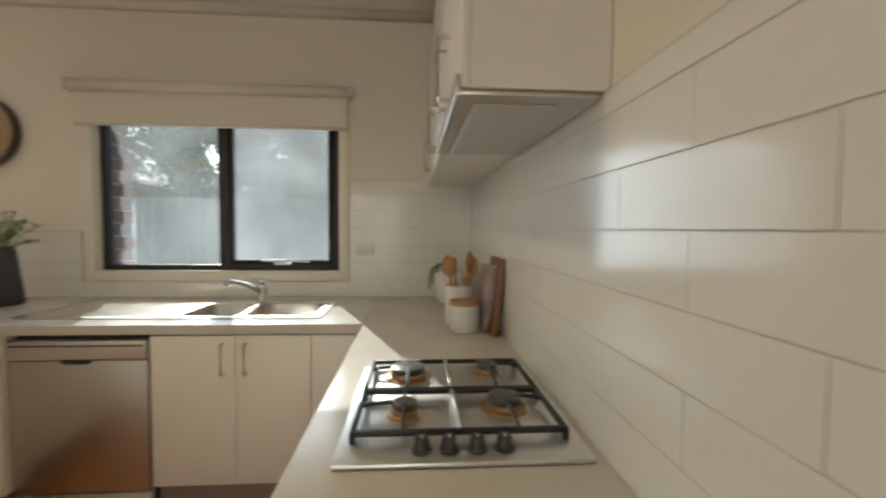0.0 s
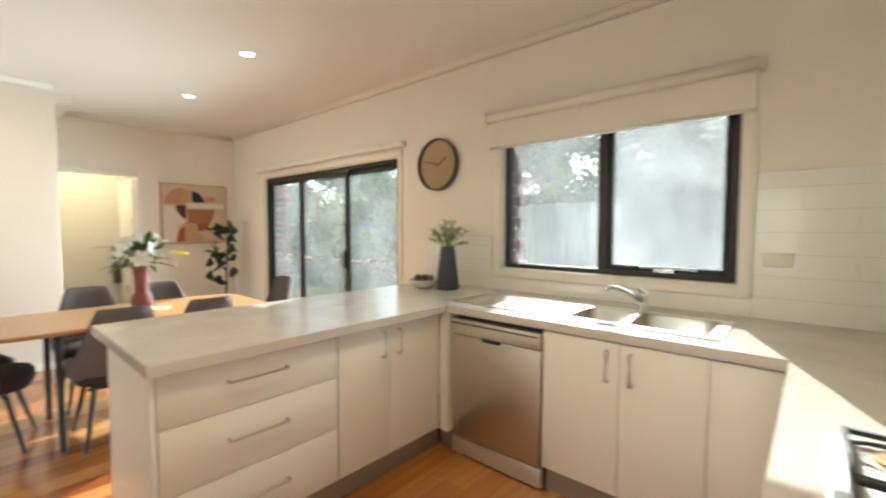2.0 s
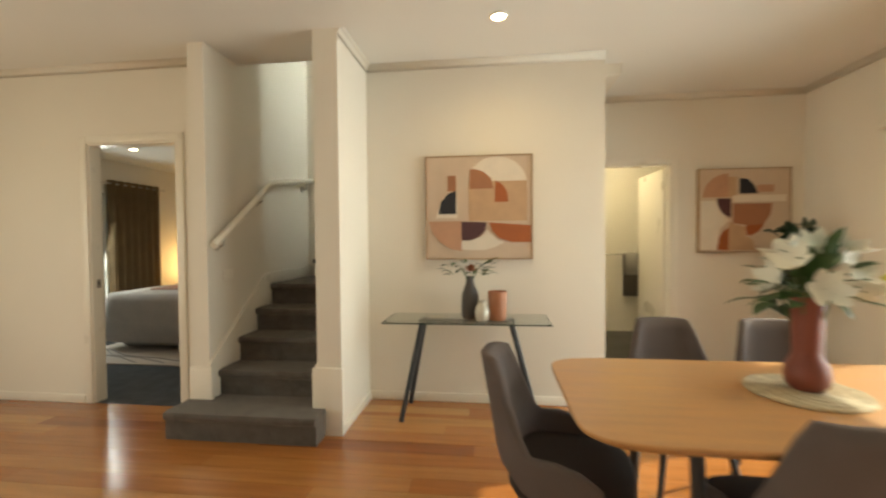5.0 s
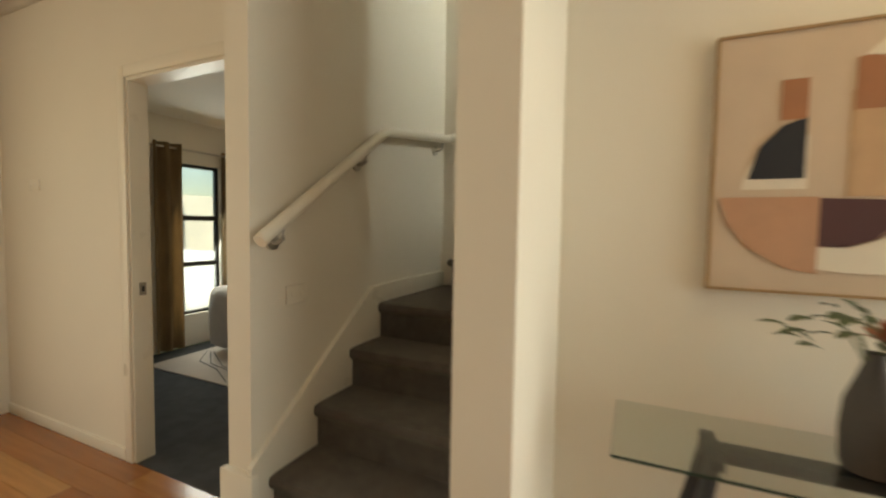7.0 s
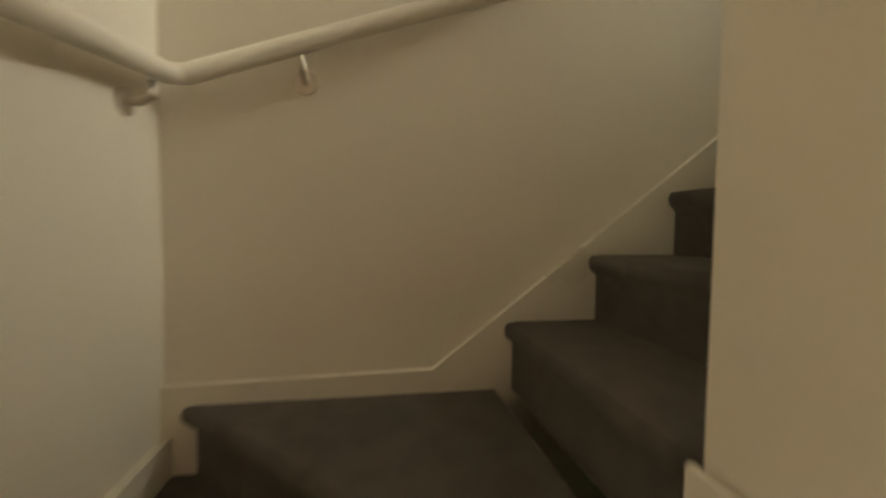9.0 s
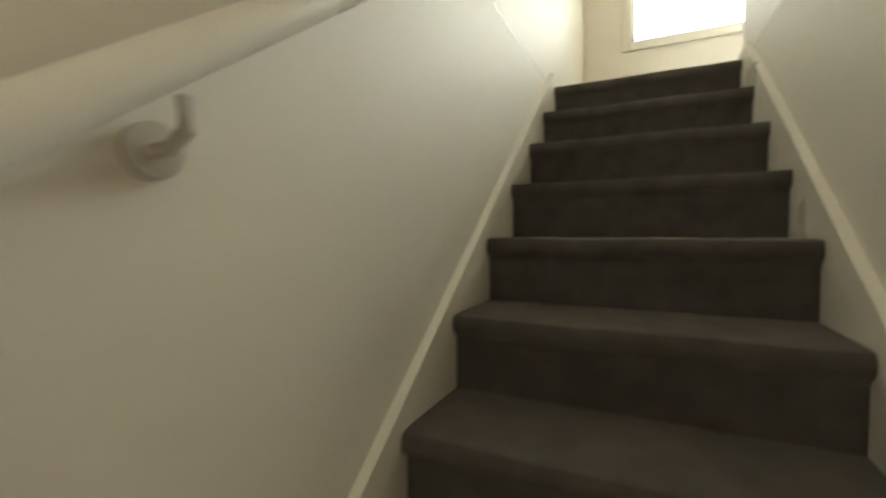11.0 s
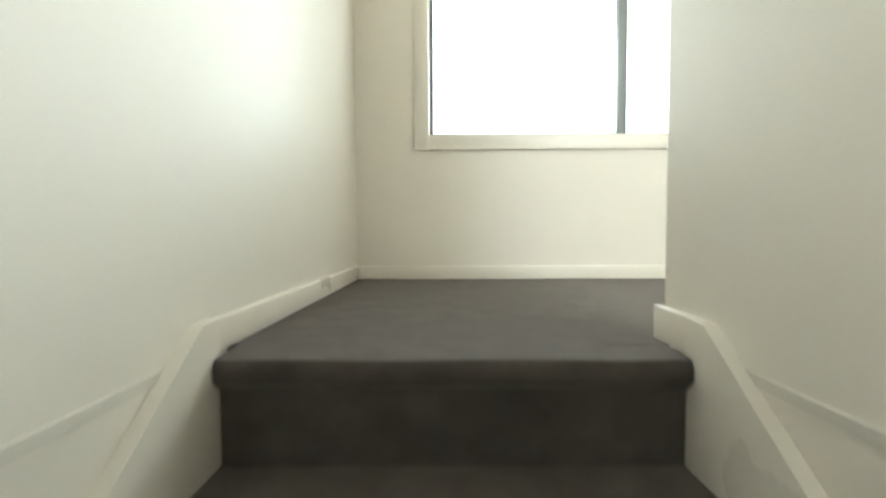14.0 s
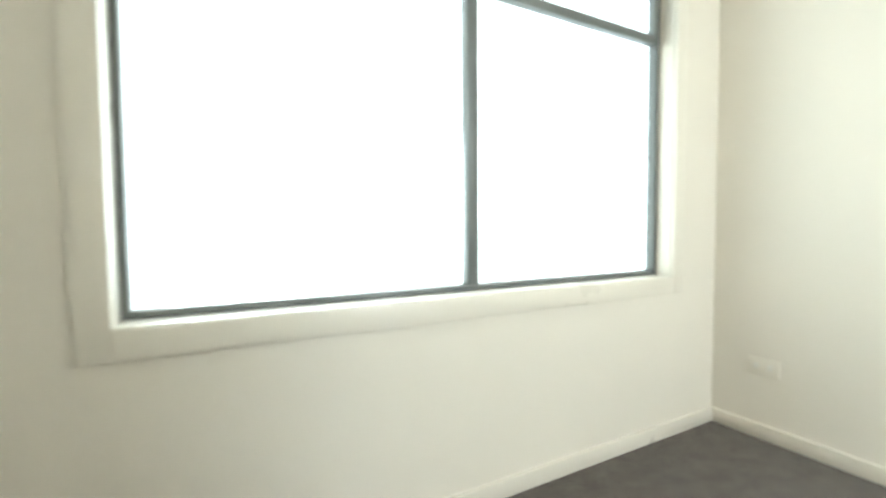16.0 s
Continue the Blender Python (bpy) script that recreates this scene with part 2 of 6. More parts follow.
setting("wall_understair_end", boxes((WEST, -2.12, 0.0, -6.24, -2.06, 2.625), (WEST, -2.06, 2.61, -6.24, -1.934, 2.625), (WEST, -1.934, 2.61, -6.238, -1.926, CEIL_Z), (-6.24, -2.1, 2.61, -6.2385, -1.934, CEIL_Z)), WALL, "cream wall closing the space under the stairs", "wall")
setting("wall_stair_nib", boxes((-6.24, -4.13, 0.0, -5.385, -3.96, CEIL_Z)), WALL, "cream plaster end wall beside the stairs", "wall")
setting("wall_bedroom", wall_with_holes("y", -7.6, -5.03, BED_X - 0.1, BED_X, 0.0, CEIL_Z, [(-6.17, -5.39, 0.0, 2.09)]), WALL, "cream painted wall with open bedroom doorway", "wall")
setting("wall_south", wall_with_holes("x", BED_X, 0.1, -7.7, -7.6, 0.0, CEIL_Z, [(-4.6, -0.6, 0.25, 2.1)]), WALL, "plain painted wall with a window in the living area", "wall")
setting("wall_living_east", boxes((0.0, -7.6, 0.0, 0.1, -4.2, CEIL_Z)), WALL, "plain painted wall of the living area", "wall")
setting("wall_kitchen_south", boxes((-2.64, -3.43, 0.0, -1.55, -3.33, CEIL_Z)), WALL, "cream painted wall end beside the kitchen", "wall")
setting("ceiling", boxes((-5.86, -7.6, CEIL_Z, 0.1, 0.11, CEIL_Z + 0.14), (-6.13, -3.96, CEIL_Z, -5.86, 0.11, CEIL_Z + 0.14), (WEST - 0.1, -1.933, CEIL_Z, -6.13, 0.11, CEIL_Z + 0.003), (-6.24, -2.1, CEIL_Z, -6.13, -1.933, CEIL_Z + 0.003)), CEIL, "flat white painted plaster ceiling", "ceiling")

UWIN = (-6.765, -4.915, 3.745, 5.15)
UP_Y = -0.415
# the stairwell's shell
setting("wall_stair_south", boxes((WEST, -5.03, 0.0, -5.45, -4.96, CEIL_Z), (WEST, -5.03, CEIL_Z, -5.86, -4.96, UP_CEIL), (-5.715, -5.08, 0.0, -5.45, -5.03, CEIL_Z)), WALL, "cream plaster wall beside the lower stairs", "wall")
setting("wall_stair_west", boxes((WEST - 0.1, -5.03, 0.0, WEST, -2.1, CEIL_Z), (WEST - 0.1, -5.03, CEIL_Z, WEST, UP_Y, UP_CEIL)), WALL, "off-white plaster wall beside the upper stairs", "wall")
setting("wall_stair_east", boxes((-6.24, -4.13, CEIL_Z, -6.13, -2.1, UP_CEIL), (-6.24, -2.1, CEIL_Z + 0.006, -6.13, -1.553, UP_CEIL)), WALL, "off-white plaster wall ending at the upper landing", "wall")
setting("wall_stair_header", boxes((-5.86, -4.96, CEIL_Z + 0.145, -5.76, -3.95, UP_CEIL), (-6.13, -4.13, CEIL_Z + 0.145, -5.86, -3.95, UP_CEIL)), WALL, "plaster bulkhead over the foot of the stairs", "wall")
setting("wall_upper_north", wall_with_holes("x", WEST, -4.60, UP_Y, UP_Y + 0.11, UP_Z - 0.1, UP_CEIL, [(UWIN[0] - 0.012, UWIN[1] + 0.012, UWIN[2] - 0.008, UWIN[3] + 0.008)]), WALL, "off-white upstairs wall with a wide window", "wall")
setting("wall_upper_east", boxes((-4.60, -4.0, UP_Z - 0.1, -4.50, UP_Y + 0.11, UP_CEIL)), WALL, "off-white plaster upstairs wall", "wall")
# the opening is added and unseen, only to hold a fill lamp
setting("wall_upper_south", wall_with_holes("x", -6.13, -4.60, -4.0, -3.9, UP_Z - 0.1, UP_CEIL, [(-5.95, -4.75, 3.95, 5.2)]), WALL, "plain plaster upstairs wall", "wall")
setting("ceiling_upper", boxes((WEST - 0.1, -5.03, UP_CEIL, -4.50, UP_Y + 0.11, UP_CEIL + 0.1)), CEIL, "white plaster upstairs ceiling", "ceiling")
setting("landing_floor", boxes((WEST, -1.60, UP_Z - 0.1, -6.13, UP_Y, UP_Z), (-6.13, -3.9, UP_Z - 0.1, -4.60, UP_Y, UP_Z)), CARPET, "charcoal grey cut pile carpet on the landing", "carpet floor")

# doors, windows and trim
def reveal_trim(name, x0, x1, z0, z1, y, side, label, wide=0.055, sill=True):
    """A painted architrave round an opening in a wall that runs along x; side -1 faces south."""
    t = 0.014 * side
    rows = [(x0 - wide, y, z0 - (wide if sill else 0), x0, y + t, z1 + wide), (x1, y, z0 - (wide if sill else 0), x1 + wide, y + t, z1 + wide), (x0, y, z1, x1, y + t, z1 + wide)]
    if sill:
        rows.append((x0, y, z0 - wide, x1, y + t, z0))
    return setting(name, boxes(*rows, bevel=0.003), TRIM, label, "architrave")


def door_trim(name, y0, y1, top, x, side, label, wide=0.06):
    t = 0.014 * side
    return setting(name, boxes((x, y0 - wide, 0, x + t, y0, top + wide), (x, y1, 0, x + t, y1 + wide, top + wide), (x, y0, top, x + t, y1, top + wide), bevel=0.003), TRIM, label, "architrave")


def frame_bars(bm, x0, x1, z0, z1, y, deep, w):
    box(bm, x0, y, z0, x0 + w, y + deep, z1, 0.002)
    box(bm, x1 - w, y, z0, x1, y + deep, z1, 0.002)
    box(bm, x0 + w, y, z0, x1 - w, y + deep, z0 + w, 0.002)
    box(bm, x0 + w, y, z1 - w, x1 - w, y + deep, z1, 0.002)


def pane(parent, x0, x1, z0, z1, y, name="pane", glass=DUST_HAZE_GLASS):
    p = part(name, boxes((x0, y, z0, x1, y + 0.005, z1)), glass, parent)
    p.visible_shadow = False
    return p


# kitchen window
x0, x1, z0, z1 = WIN
kw = setting("window_1", boxes((x0, 0.012, z0 - 0.001, x0 + 0.012, 0.11, z1), (x1 - 0.012, 0.012, z0, x1, 0.11, z1), (x0 + 0.012, 0.012, z1 - 0.012, x1 - 0.012, 0.11, z1), (x0 + 0.012, -0.016, z0, x1 - 0.012, 0.11, z0 + 0.012)), TRIM, "kitchen window with dark bronze aluminium frame, half open view", "window")
bm = bmesh.new()
frame_bars(bm, x0 + 0.013, x1 - 0.013, z0 + 0.013, z1 - 0.013, 0.045, 0.05, 0.032)
box(bm, -1.635, 0.045, z0 + 0.045, -1.575, 0.095, z1 - 0.045, 0.002)
part("window_frame", bm, ALU, kw, "dark bronze aluminium frame")
bm = bmesh.new()
frame_bars(bm, -1.575, x1 - 0.045, z0 + 0.045, z1 - 0.045, 0.03, 0.03, 0.038)
part("sash", bm, ALU, kw, "dark awning sash")
bm = bmesh.new()
tube(bm, [(-1.36, 0.02, 1.125), (-1.30, 0.0, 1.128), (-1.22, -0.004, 1.128), (-1.12, 0.0, 1.125), (-1.06, 0.02, 1.12)], 0.007)
box(bm, -1.28, 0.0, 1.10, -1.18, 0.03, 1.125, 0.004)
part("winder_handle", bm, CHROME, kw, "metal chain winder handle")
pane(kw, x0 + 0.045, -1.635, z0 + 0.045, z1 - 0.045, 0.07)
pane(kw, -1.54, x1 - 0.083, z0 + 0.083, z1 - 0.083, 0.045)
pane(kw, -1.57, x1 - 0.05, z0 + 0.05, z1 - 0.05, 0.022, "fly_screen", SCREEN)
reveal_trim("trim_window_1", x0, x1, z0, z1, 0.0, -1, "cream painted window architrave")
rb = thing("roller_blind", "cream cloth roller blind rolled most of the way up", "blind")
bm = bmesh.new()
rod(bm, (-2.45, -0.055, 2.185), (-0.80, -0.055, 2.185), 0.033, sides=20)
part("roller_tube", bm, BLIND, rb, "", True)
part("cloth", boxes((-2.44, -0.03, 1.965, -0.81, -0.027, 2.18)), BLIND, rb)
bm = bmesh.new()
rod(bm, (-2.44, -0.0285, 1.962), (-0.81, -0.0285, 1.962), 0.011, sides=10)
part("bottom_bar", bm, TRIM, rb, "", True)
for bx in (-2.462, -0.788):
    part("bracket", boxes((bx - 0.006, -0.09, 2.15, bx + 0.006, -0.0145, 2.225), bevel=0.002), TRIM, rb)

# sliding door
x0, x1, z0, z1 = SLD
sd = setting("sliding_door", boxes((x0, 0.012, 0.0, x0 + 0.012, 0.11, z1), (x1 - 0.012, 0.012, 0, x1, 0.11, z1), (x0 + 0.012, 0.012, z1 - 0.012, x1 - 0.012, 0.11, z1)), TRIM, "glazed sliding door with dark bronze frame, closed", "sliding door")
bm = bmesh.new()
frame_bars(bm, x0 + 0.013, x1 - 0.013, 0.0, z1 - 0.013, 0.03, 0.075, 0.036)
part("door_frame", bm, ALU, sd, "dark bronze aluminium frame")
for a, b, yy, nm in ((x0 + 0.05, -5.25, 0.07, "fixed_panel"), (-5.33, -4.33, 0.035, "sliding_panel"), (-4.43, x1 - 0.05, 0.07, "fixed_panel")):
    bm = bmesh.new()
    frame_bars(bm, a, b, 0.037, z1 - 0.05, yy, 0.03, 0.05)
    fr = part(nm, bm, ALU, sd, "dark framed glass panel")
    pane(fr, a + 0.05, b - 0.05, 0.087, z1 - 0.10, yy + 0.012, "pane", DOOR_GLASS)
    u = a + 0.10
    while u + 0.15 < b - 0.06:
        part("safety_marker", boxes((u, yy + 0.006, 1.0, u + 0.13, yy + 0.0085, 1.022)), surface("sticker_white", (0.85, 0.85, 0.84), 0.5) if "sticker_white" not in bpy.data.materials else bpy.data.materials["sticker_white"], fr, "white safety sticker")
        u += 0.30
bm = bmesh.new()
box(bm, -4.405, 0.012, 0.93, -4.36, 0.034, 1.12, 0.006)
tube(bm, [(-4.385, 0.02, 0.95), (-4.385, -0.025, 0.96), (-4.385, -0.03, 1.03), (-4.385, -0.025, 1.09), (-4.385, 0.02, 1.10)], 0.009)
part("pull_handle", bm, DARK_PLASTIC, sd, "black pull handle with lock")
reveal_trim("trim_sliding_door", x0, x1, 0, z1, 0.0, -1, "cream painted architrave round the sliding door", sill=False)
setting("blind_pelmet", boxes((x0 - 0.10, -0.075, z1 + 0.075, x1 + 0.10, -0.002, z1 + 0.12), bevel=0.006), TRIM, "slim cream blind track over the sliding door", "blind track")

# bedroom doorway and bathroom doorway
door_trim("trim_bedroom_door", -6.17, -5.39, 2.09, BED_X, 1, "cream painted bedroom door architrave")
setting("door_jamb_bedroom", boxes((BED_X - 0.1, -6.17, 0, BED_X, -6.155, 2.09), (BED_X - 0.1, -5.405, 0, BED_X, -5.39, 2.09), (BED_X - 0.1, -6.155, 2.075, BED_X, -5.405, 2.09)), TRIM, "cream painted door jamb", "door jamb")
strike = thing("strike_plate", "small dull metal strike plate on the bedroom door jamb", "strike plate")
part("plate", boxes((BED_X - 0.07, -6.1549, 0.93, BED_X - 0.035, -6.152, 1.00), bevel=0.001), KICK, strike)
part("latch_hole", boxes((BED_X - 0.06, -6.1519, 0.95, BED_X - 0.045, -6.1505, 0.98)), DARK_PLASTIC, strike)
door_trim("trim_bathroom_door", -1.97, -1.20, 2.03, WEST, 1, "cream painted bathroom door architrave")
setting("door_jamb_bathroom", boxes((WEST - 0.1, -1.97, 0, WEST, -1.955, 2.03), (WEST - 0.1, -1.215, 0, WEST, -1.20, 2.03), (WEST - 0.1, -1.955, 2.015, WEST, -1.215, 2.03)), TRIM, "cream painted bathroom door jamb", "door jamb")


# skirting and cornice
def skirt(rows, name, label, h=0.068):
    bm = bmesh.new()
    for ax, ay, bx, by, z in rows:
        nx, ny = (0.013, 0) if ax == bx else (0, 0.013)
        box(bm, min(ax, bx) - nx, min(ay, by) - ny, z, max(ax, bx) + nx, max(ay, by) + ny, z + h, 0.003)
    return setting(name, bm, TRIM, label, "skirting board")


skirt([(ART_X, -3.955, ART_X, -2.1, 0), (-5.39, -3.96, ART_X, -3.96, 0), (WEST, -1.135, WEST, 0, 0), (WEST, 0, SLD[0] - 0.06, 0, 0), (BED_X, -7.6, BED_X, -6.24, 0), (BED_X, -5.32, BED_X, -5.09, 0), (SLD[1] + 0.06, 0, -3.0, 0, 0)], "baseboard", "cream painted timber skirting board")


def cove(bm, ax, ay, bx, by, inx, iny, z, s=0.05):
    """A small coved strip from a to b, with (inx, iny) pointing into the room."""
    prof = [(0.001, 0.001), (s, 0.001)] + [(s - s * math.sin(k * math.pi / 8) * 0.8, s * 0.0 + s - s * math.cos(k * math.pi / 8) * 0.8 - s * 0.2) for k in (1, 2, 3)] + [(0.001, s)]
    a = [bm.verts.new((ax + inx * p, ay + iny * p, z - q)) for p, q in prof]
    b = [bm.verts.new((bx + inx * p, by + iny * p, z - q)) for p, q in prof]
    n = len(prof)
    for i in range(n):
        bm.faces.new((a[i], a[(i + 1) % n], b[(i + 1) % n], b[i]))
    bm.faces.new(a[::-1])
    bm.faces.new(b)


bm = bmesh.new()
cove(bm, WEST, 0, 0, 0, 0, -1, CEIL_Z)
cove(bm, ART_X, -3.96, ART_X, -2.1, 1, 0, CEIL_Z)
cove(bm, WEST, -1.91, WEST, 0, 1, 0, CEIL_Z)
cove(bm, -5.385, -3.96, ART_X, -3.96, 0, 1, CEIL_Z)
cove(bm, BED_X, -7.6, BED_X, -5.08, 1, 0, CEIL_Z)
cove(bm, -2.64, -3.33, 0, -3.33, 0, 1, CEIL_Z)
cove(bm, 0, -3.33, 0, 0, -1, 0, CEIL_Z)
setting("cornice", bm, WALL, "small white coved plaster cornice", "cornice", True)

# switches and outlets
def plate(name, x, y, z, axis, label, w=0.115, h=0.072):
    ob = thing(name, label, "switch")
    r = (x, y - w / 2, z - h / 2, x + axis * 0.009, y + w / 2, z + h / 2) if axis else (x - w / 2, y, z - h / 2, x + w / 2, y - 0.009, z + h / 2)
    part("plate", boxes(r, bevel=0.002), TRIM, ob)
    for k in (-1, 1):
        r = (x + axis * 0.009, y + k * w * 0.22 - 0.009, z - 0.008, x + axis * 0.0125, y + k * w * 0.22 + 0.009, z + 0.016) if axis else (x + k * w * 0.22 - 0.009, y - 0.0125, z - 0.008, x + k * w * 0.22 + 0.009, y - 0.009, z + 0.016)
        part("rocker", boxes(r, bevel=0.002), CABINET, ob)


plate("light_switch", BED_X, -7.15, 1.55, 1, "white plastic double light switch on the bedroom wall")
plate("power_outlet", -0.70, -0.009, 1.20, 0, "white double power outlet on the kitchen tiles")

sw = thing("wall_switch", "cream plastic switch plate on the stair side wall", "switch")
part("plate", boxes((-5.735, -4.959, 1.013, -5.618, -4.951, 1.087), bevel=0.002), TRIM, sw)
for k in (-1, 1):
    part("rocker", boxes((-5.6765 + k * 0.026 - 0.009, -4.951, 1.04, -5.6765 + k * 0.026 + 0.009, -4.947, 1.064), bevel=0.0015), TRIM, sw)

# stairs
RISE, RISE_UP, GOING_UP, TOP_Y = 0.184, 0.197, 0.26, -1.70
STAIR_S, STAIR_N, STAIR_E = -4.96, -4.13, -6.24


def level(n):
    return RISE * n if n <= 6 else RISE * 6 + RISE_UP * (n - 6)


def tread_mesh(width, going, rise):
    """One carpeted step along +y: riser under a rounded nosing that overhangs it, tread behind; origin at the nosing's front, tread level."""
    r = 0.026
    prof = [(0.024, -rise), (0.024, -2 * r - 0.012), (0.016, -2 * r - 0.002)]
    prof += [(r - r * math.cos(a), -r - r * math.cos(math.pi - a) * 0 - r * math.cos(a) * 0 + r * math.sin(a) * 0 + r * math.sin(b)) for a, b in ((0.9, -1.1), (0.35, -0.55), (0.0, 0.0), (0.25, 0.5), (0.8, 1.1))]
    prof += [(r * 1.6, 0.0), (going + 0.03, 0.0), (going + 0.03, -rise)]
    bm = bmesh.new()
    sides = 6
    rings = []
    for i in range(sides + 1):
        x = -width / 2 + width * i / sides
        rings.append([bm.verts.new((x, p, q + 0.0015 * math.sin(i * 2.1 + p * 30))) for p, q in prof])
    for a, b in zip(rings, rings[1:]):
        for k in range(len(prof)):
            bm.faces.new((a[k], a[(k + 1) % len(prof)], b[(k + 1) % len(prof)], b[k]))
    bm.faces.new(rings[0][::-1])
    bm.faces.new(rings[-1])
    return bm


stairs = tagged(new("staircase"), "carpeted winder staircase with white painted stringers", "staircase", "", "structure")
n1 = -5.26
first = part("step", tread_mesh(1.04, 0.33, RISE), CARPET, stairs, "wide carpeted bottom step", 50, pose(-5.18, -4.585, RISE, 0, 0, 90))
for n in (2, 3, 4):
    part("step", tread_mesh(STAIR_N - STAIR_S - 0.05, 0.25, RISE), CARPET, stairs, "", 50, pose(n1 - 0.247 * (n - 1), (STAIR_S + STAIR_N) / 2, level(n), 0, 0, 90))
# entry winder: carpeted quarter turn
n5x = n1 - 0.247 * 4
part("step", tread_mesh(STAIR_N - STAIR_S - 0.05, 0.25, RISE), CARPET, stairs, "", 50, pose(n5x, (STAIR_S + STAIR_N) / 2, level(5), 0, 0, 90))
bm = bmesh.new()
prism(bm, [(n5x - 0.2, STAIR_S + 0.02), (n5x - 0.2, STAIR_N), (WEST + 0.02, STAIR_N), (WEST + 0.02, STAIR_S + 0.02)], level(4), level(5) - 0.001)
part("winder_step", bm, CARPET, stairs)
# second winder: a triangle whose nosing runs from the corner to the newel
bm = bmesh.new()
d = Vector((STAIR_E - WEST - 0.05, STAIR_N - STAIR_S - 0.04)).normalized()
nrm = Vector((-d.y, d.x))
a, b = Vector((WEST + 0.03, STAIR_S + 0.05)), Vector((STAIR_E - 0.02, STAIR_N + 0.01))
prism(bm, [(a.x + nrm.x * 0.03, a.y + nrm.y * 0.03), (b.x + nrm.x * 0.03, b.y + nrm.y * 0.03), (b.x, STAIR_N + 0.06), (WEST + 0.02, STAIR_N + 0.06), (WEST + 0.02, a.y + 0.05)], level(5), level(6) - 0.001)
tube(bm, [(a.x + nrm.x * 0.026, a.y + nrm.y * 0.026, level(6) - 0.0262), ((a.x + b.x) / 2 + nrm.x * 0.026, (a.y + b.y) / 2 + nrm.y * 0.026, level(6) - 0.0255), (b.x + nrm.x * 0.026, b.y + nrm.y * 0.026, level(6) - 0.0262)], 0.026, 16)
part("winder_step", bm, CARPET, stairs, "", 50)
for n in range(7, 17):
    y = TOP_Y - GOING_UP * (16 - n)
    part("step", tread_mesh(STAIR_E - WEST - 0.05, 0.095 if n == 14 else GOING_UP if n < 16 else 0.12, RISE_UP if n != 15 else 0.172), CARPET, stairs, "", 50, pose((STAIR_E + WEST) / 2, y, level(n), 0, 0, 0))


part("step", boxes((WEST + 0.025, -2.095, 2.635, STAIR_E - 0.025, -1.9385, level(14)), (WEST + 0.025, -1.9385, 2.635, STAIR_E - 0.025, -1.9345, level(14) + 0.03)), CARPET, stairs)


def stringer(name, pts, axis, at, t, h):
    """A sloping skirting board: pts (along, z) is its top edge; it hangs h below it."""
    bm = bmesh.new()
    top = [(u, z) for u, z in pts]
    low = [(u, z - h) for u, z in reversed(pts)]
    ring = top + low
    mk = (lambda u, w, z: (u, w, z)) if axis == "x" else (lambda u, w, z: (w, u, z))
    f0 = [bm.verts.new(mk(u, at, z)) for u, z in ring]
    f1 = [bm.verts.new(mk(u, at + t, z)) for u, z in ring]
    n = len(ring)
    for i in range(n):
        bm.faces.new((f0[i], f0[(i + 1) % n], f1[(i + 1) % n], f1[i]))
    for i in range(len(pts) - 1):
        bm.faces.new((f0[i], f0[i + 1], f0[n - 2 - i], f0[n - 1 - i]))
        bm.faces.new((f1[i], f1[i + 1], f1[n - 2 - i], f1[n - 1 - i]))
    part(name, bm, TRIM, stairs, "cream painted stair stringer")


slope = RISE / 0.247
stringer("stringer", [(-5.43, level(2) + 0.07), (n5x + 0.05, level(5) + 0.13 - 0.05 * slope), (n5x - 0.12, level(5) + 0.10), (WEST, level(5) + 0.10)], "x", STAIR_S, 0.024, 0.62)
stringer("stringer", [(STAIR_S, level(6) + 0.05), (-4.25, level(6) + 0.065), (TOP_Y - 0.02, level(16) + 0.064), (TOP_Y + 0.03, level(16) + 0.066)], "y", WEST, 0.024, 0.295)
stringer("stringer", [(STAIR_N, level(6) + 0.18), (TOP_Y - 0.02, level(16) + 0.064), (TOP_Y + 0.03, level(16) + 0.066)], "y", STAIR_E, -0.024, 0.295)
stringer("stringer", [(-5.375, level(2) + 0.10), (-5.50, level(2) + 0.12), (n5x, level(5) + 0.13)], "x", STAIR_N, -0.012, 0.62)
setting("newel_base", boxes((-5.387, -4.155, 0, -5.355, -3.945, 0.45), bevel=0.004), TRIM, "cream skirting block at the stair end wall", "skirting block")
setting("newel_base_south", boxes((-5.452, -5.095, 0, -5.42, -4.925, 0.41), bevel=0.004), TRIM, "cream skirting block at the stair side wall", "skirting block")
setting("newel_corner_cap", boxes((STAIR_E - 0.01, -4.144, level(5), -6.10, -4.132, level(7) + 0.06), bevel=0.006), TRIM, "cream painted stringer end at the winder corner", "skirting block")

# handrail
rail = thing("handrail", "cream painted timber stair handrail on metal brackets", "handrail")
bm = bmesh.new()
slope_up = RISE_UP / GOING_UP
pts = [(-5.44, -4.9, 1.272), (-5.47, -4.9, 1.294), (-6.22, -4.9, 1.80), (-6.27, -4.9, 1.825), (-7.02, -4.9, 1.93), (-7.05, -4.87, 1.94), (-7.05, -4.17, 2.19), (-7.05, -4.07, 2.222), (-7.05, -4.02, 2.258), (-7.05, -1.75, 2.232 + 2.29 * slope_up)]
tube(bm, pts, 0.026, 14)
part("rail", bm, TRIM, rail, "", 50)


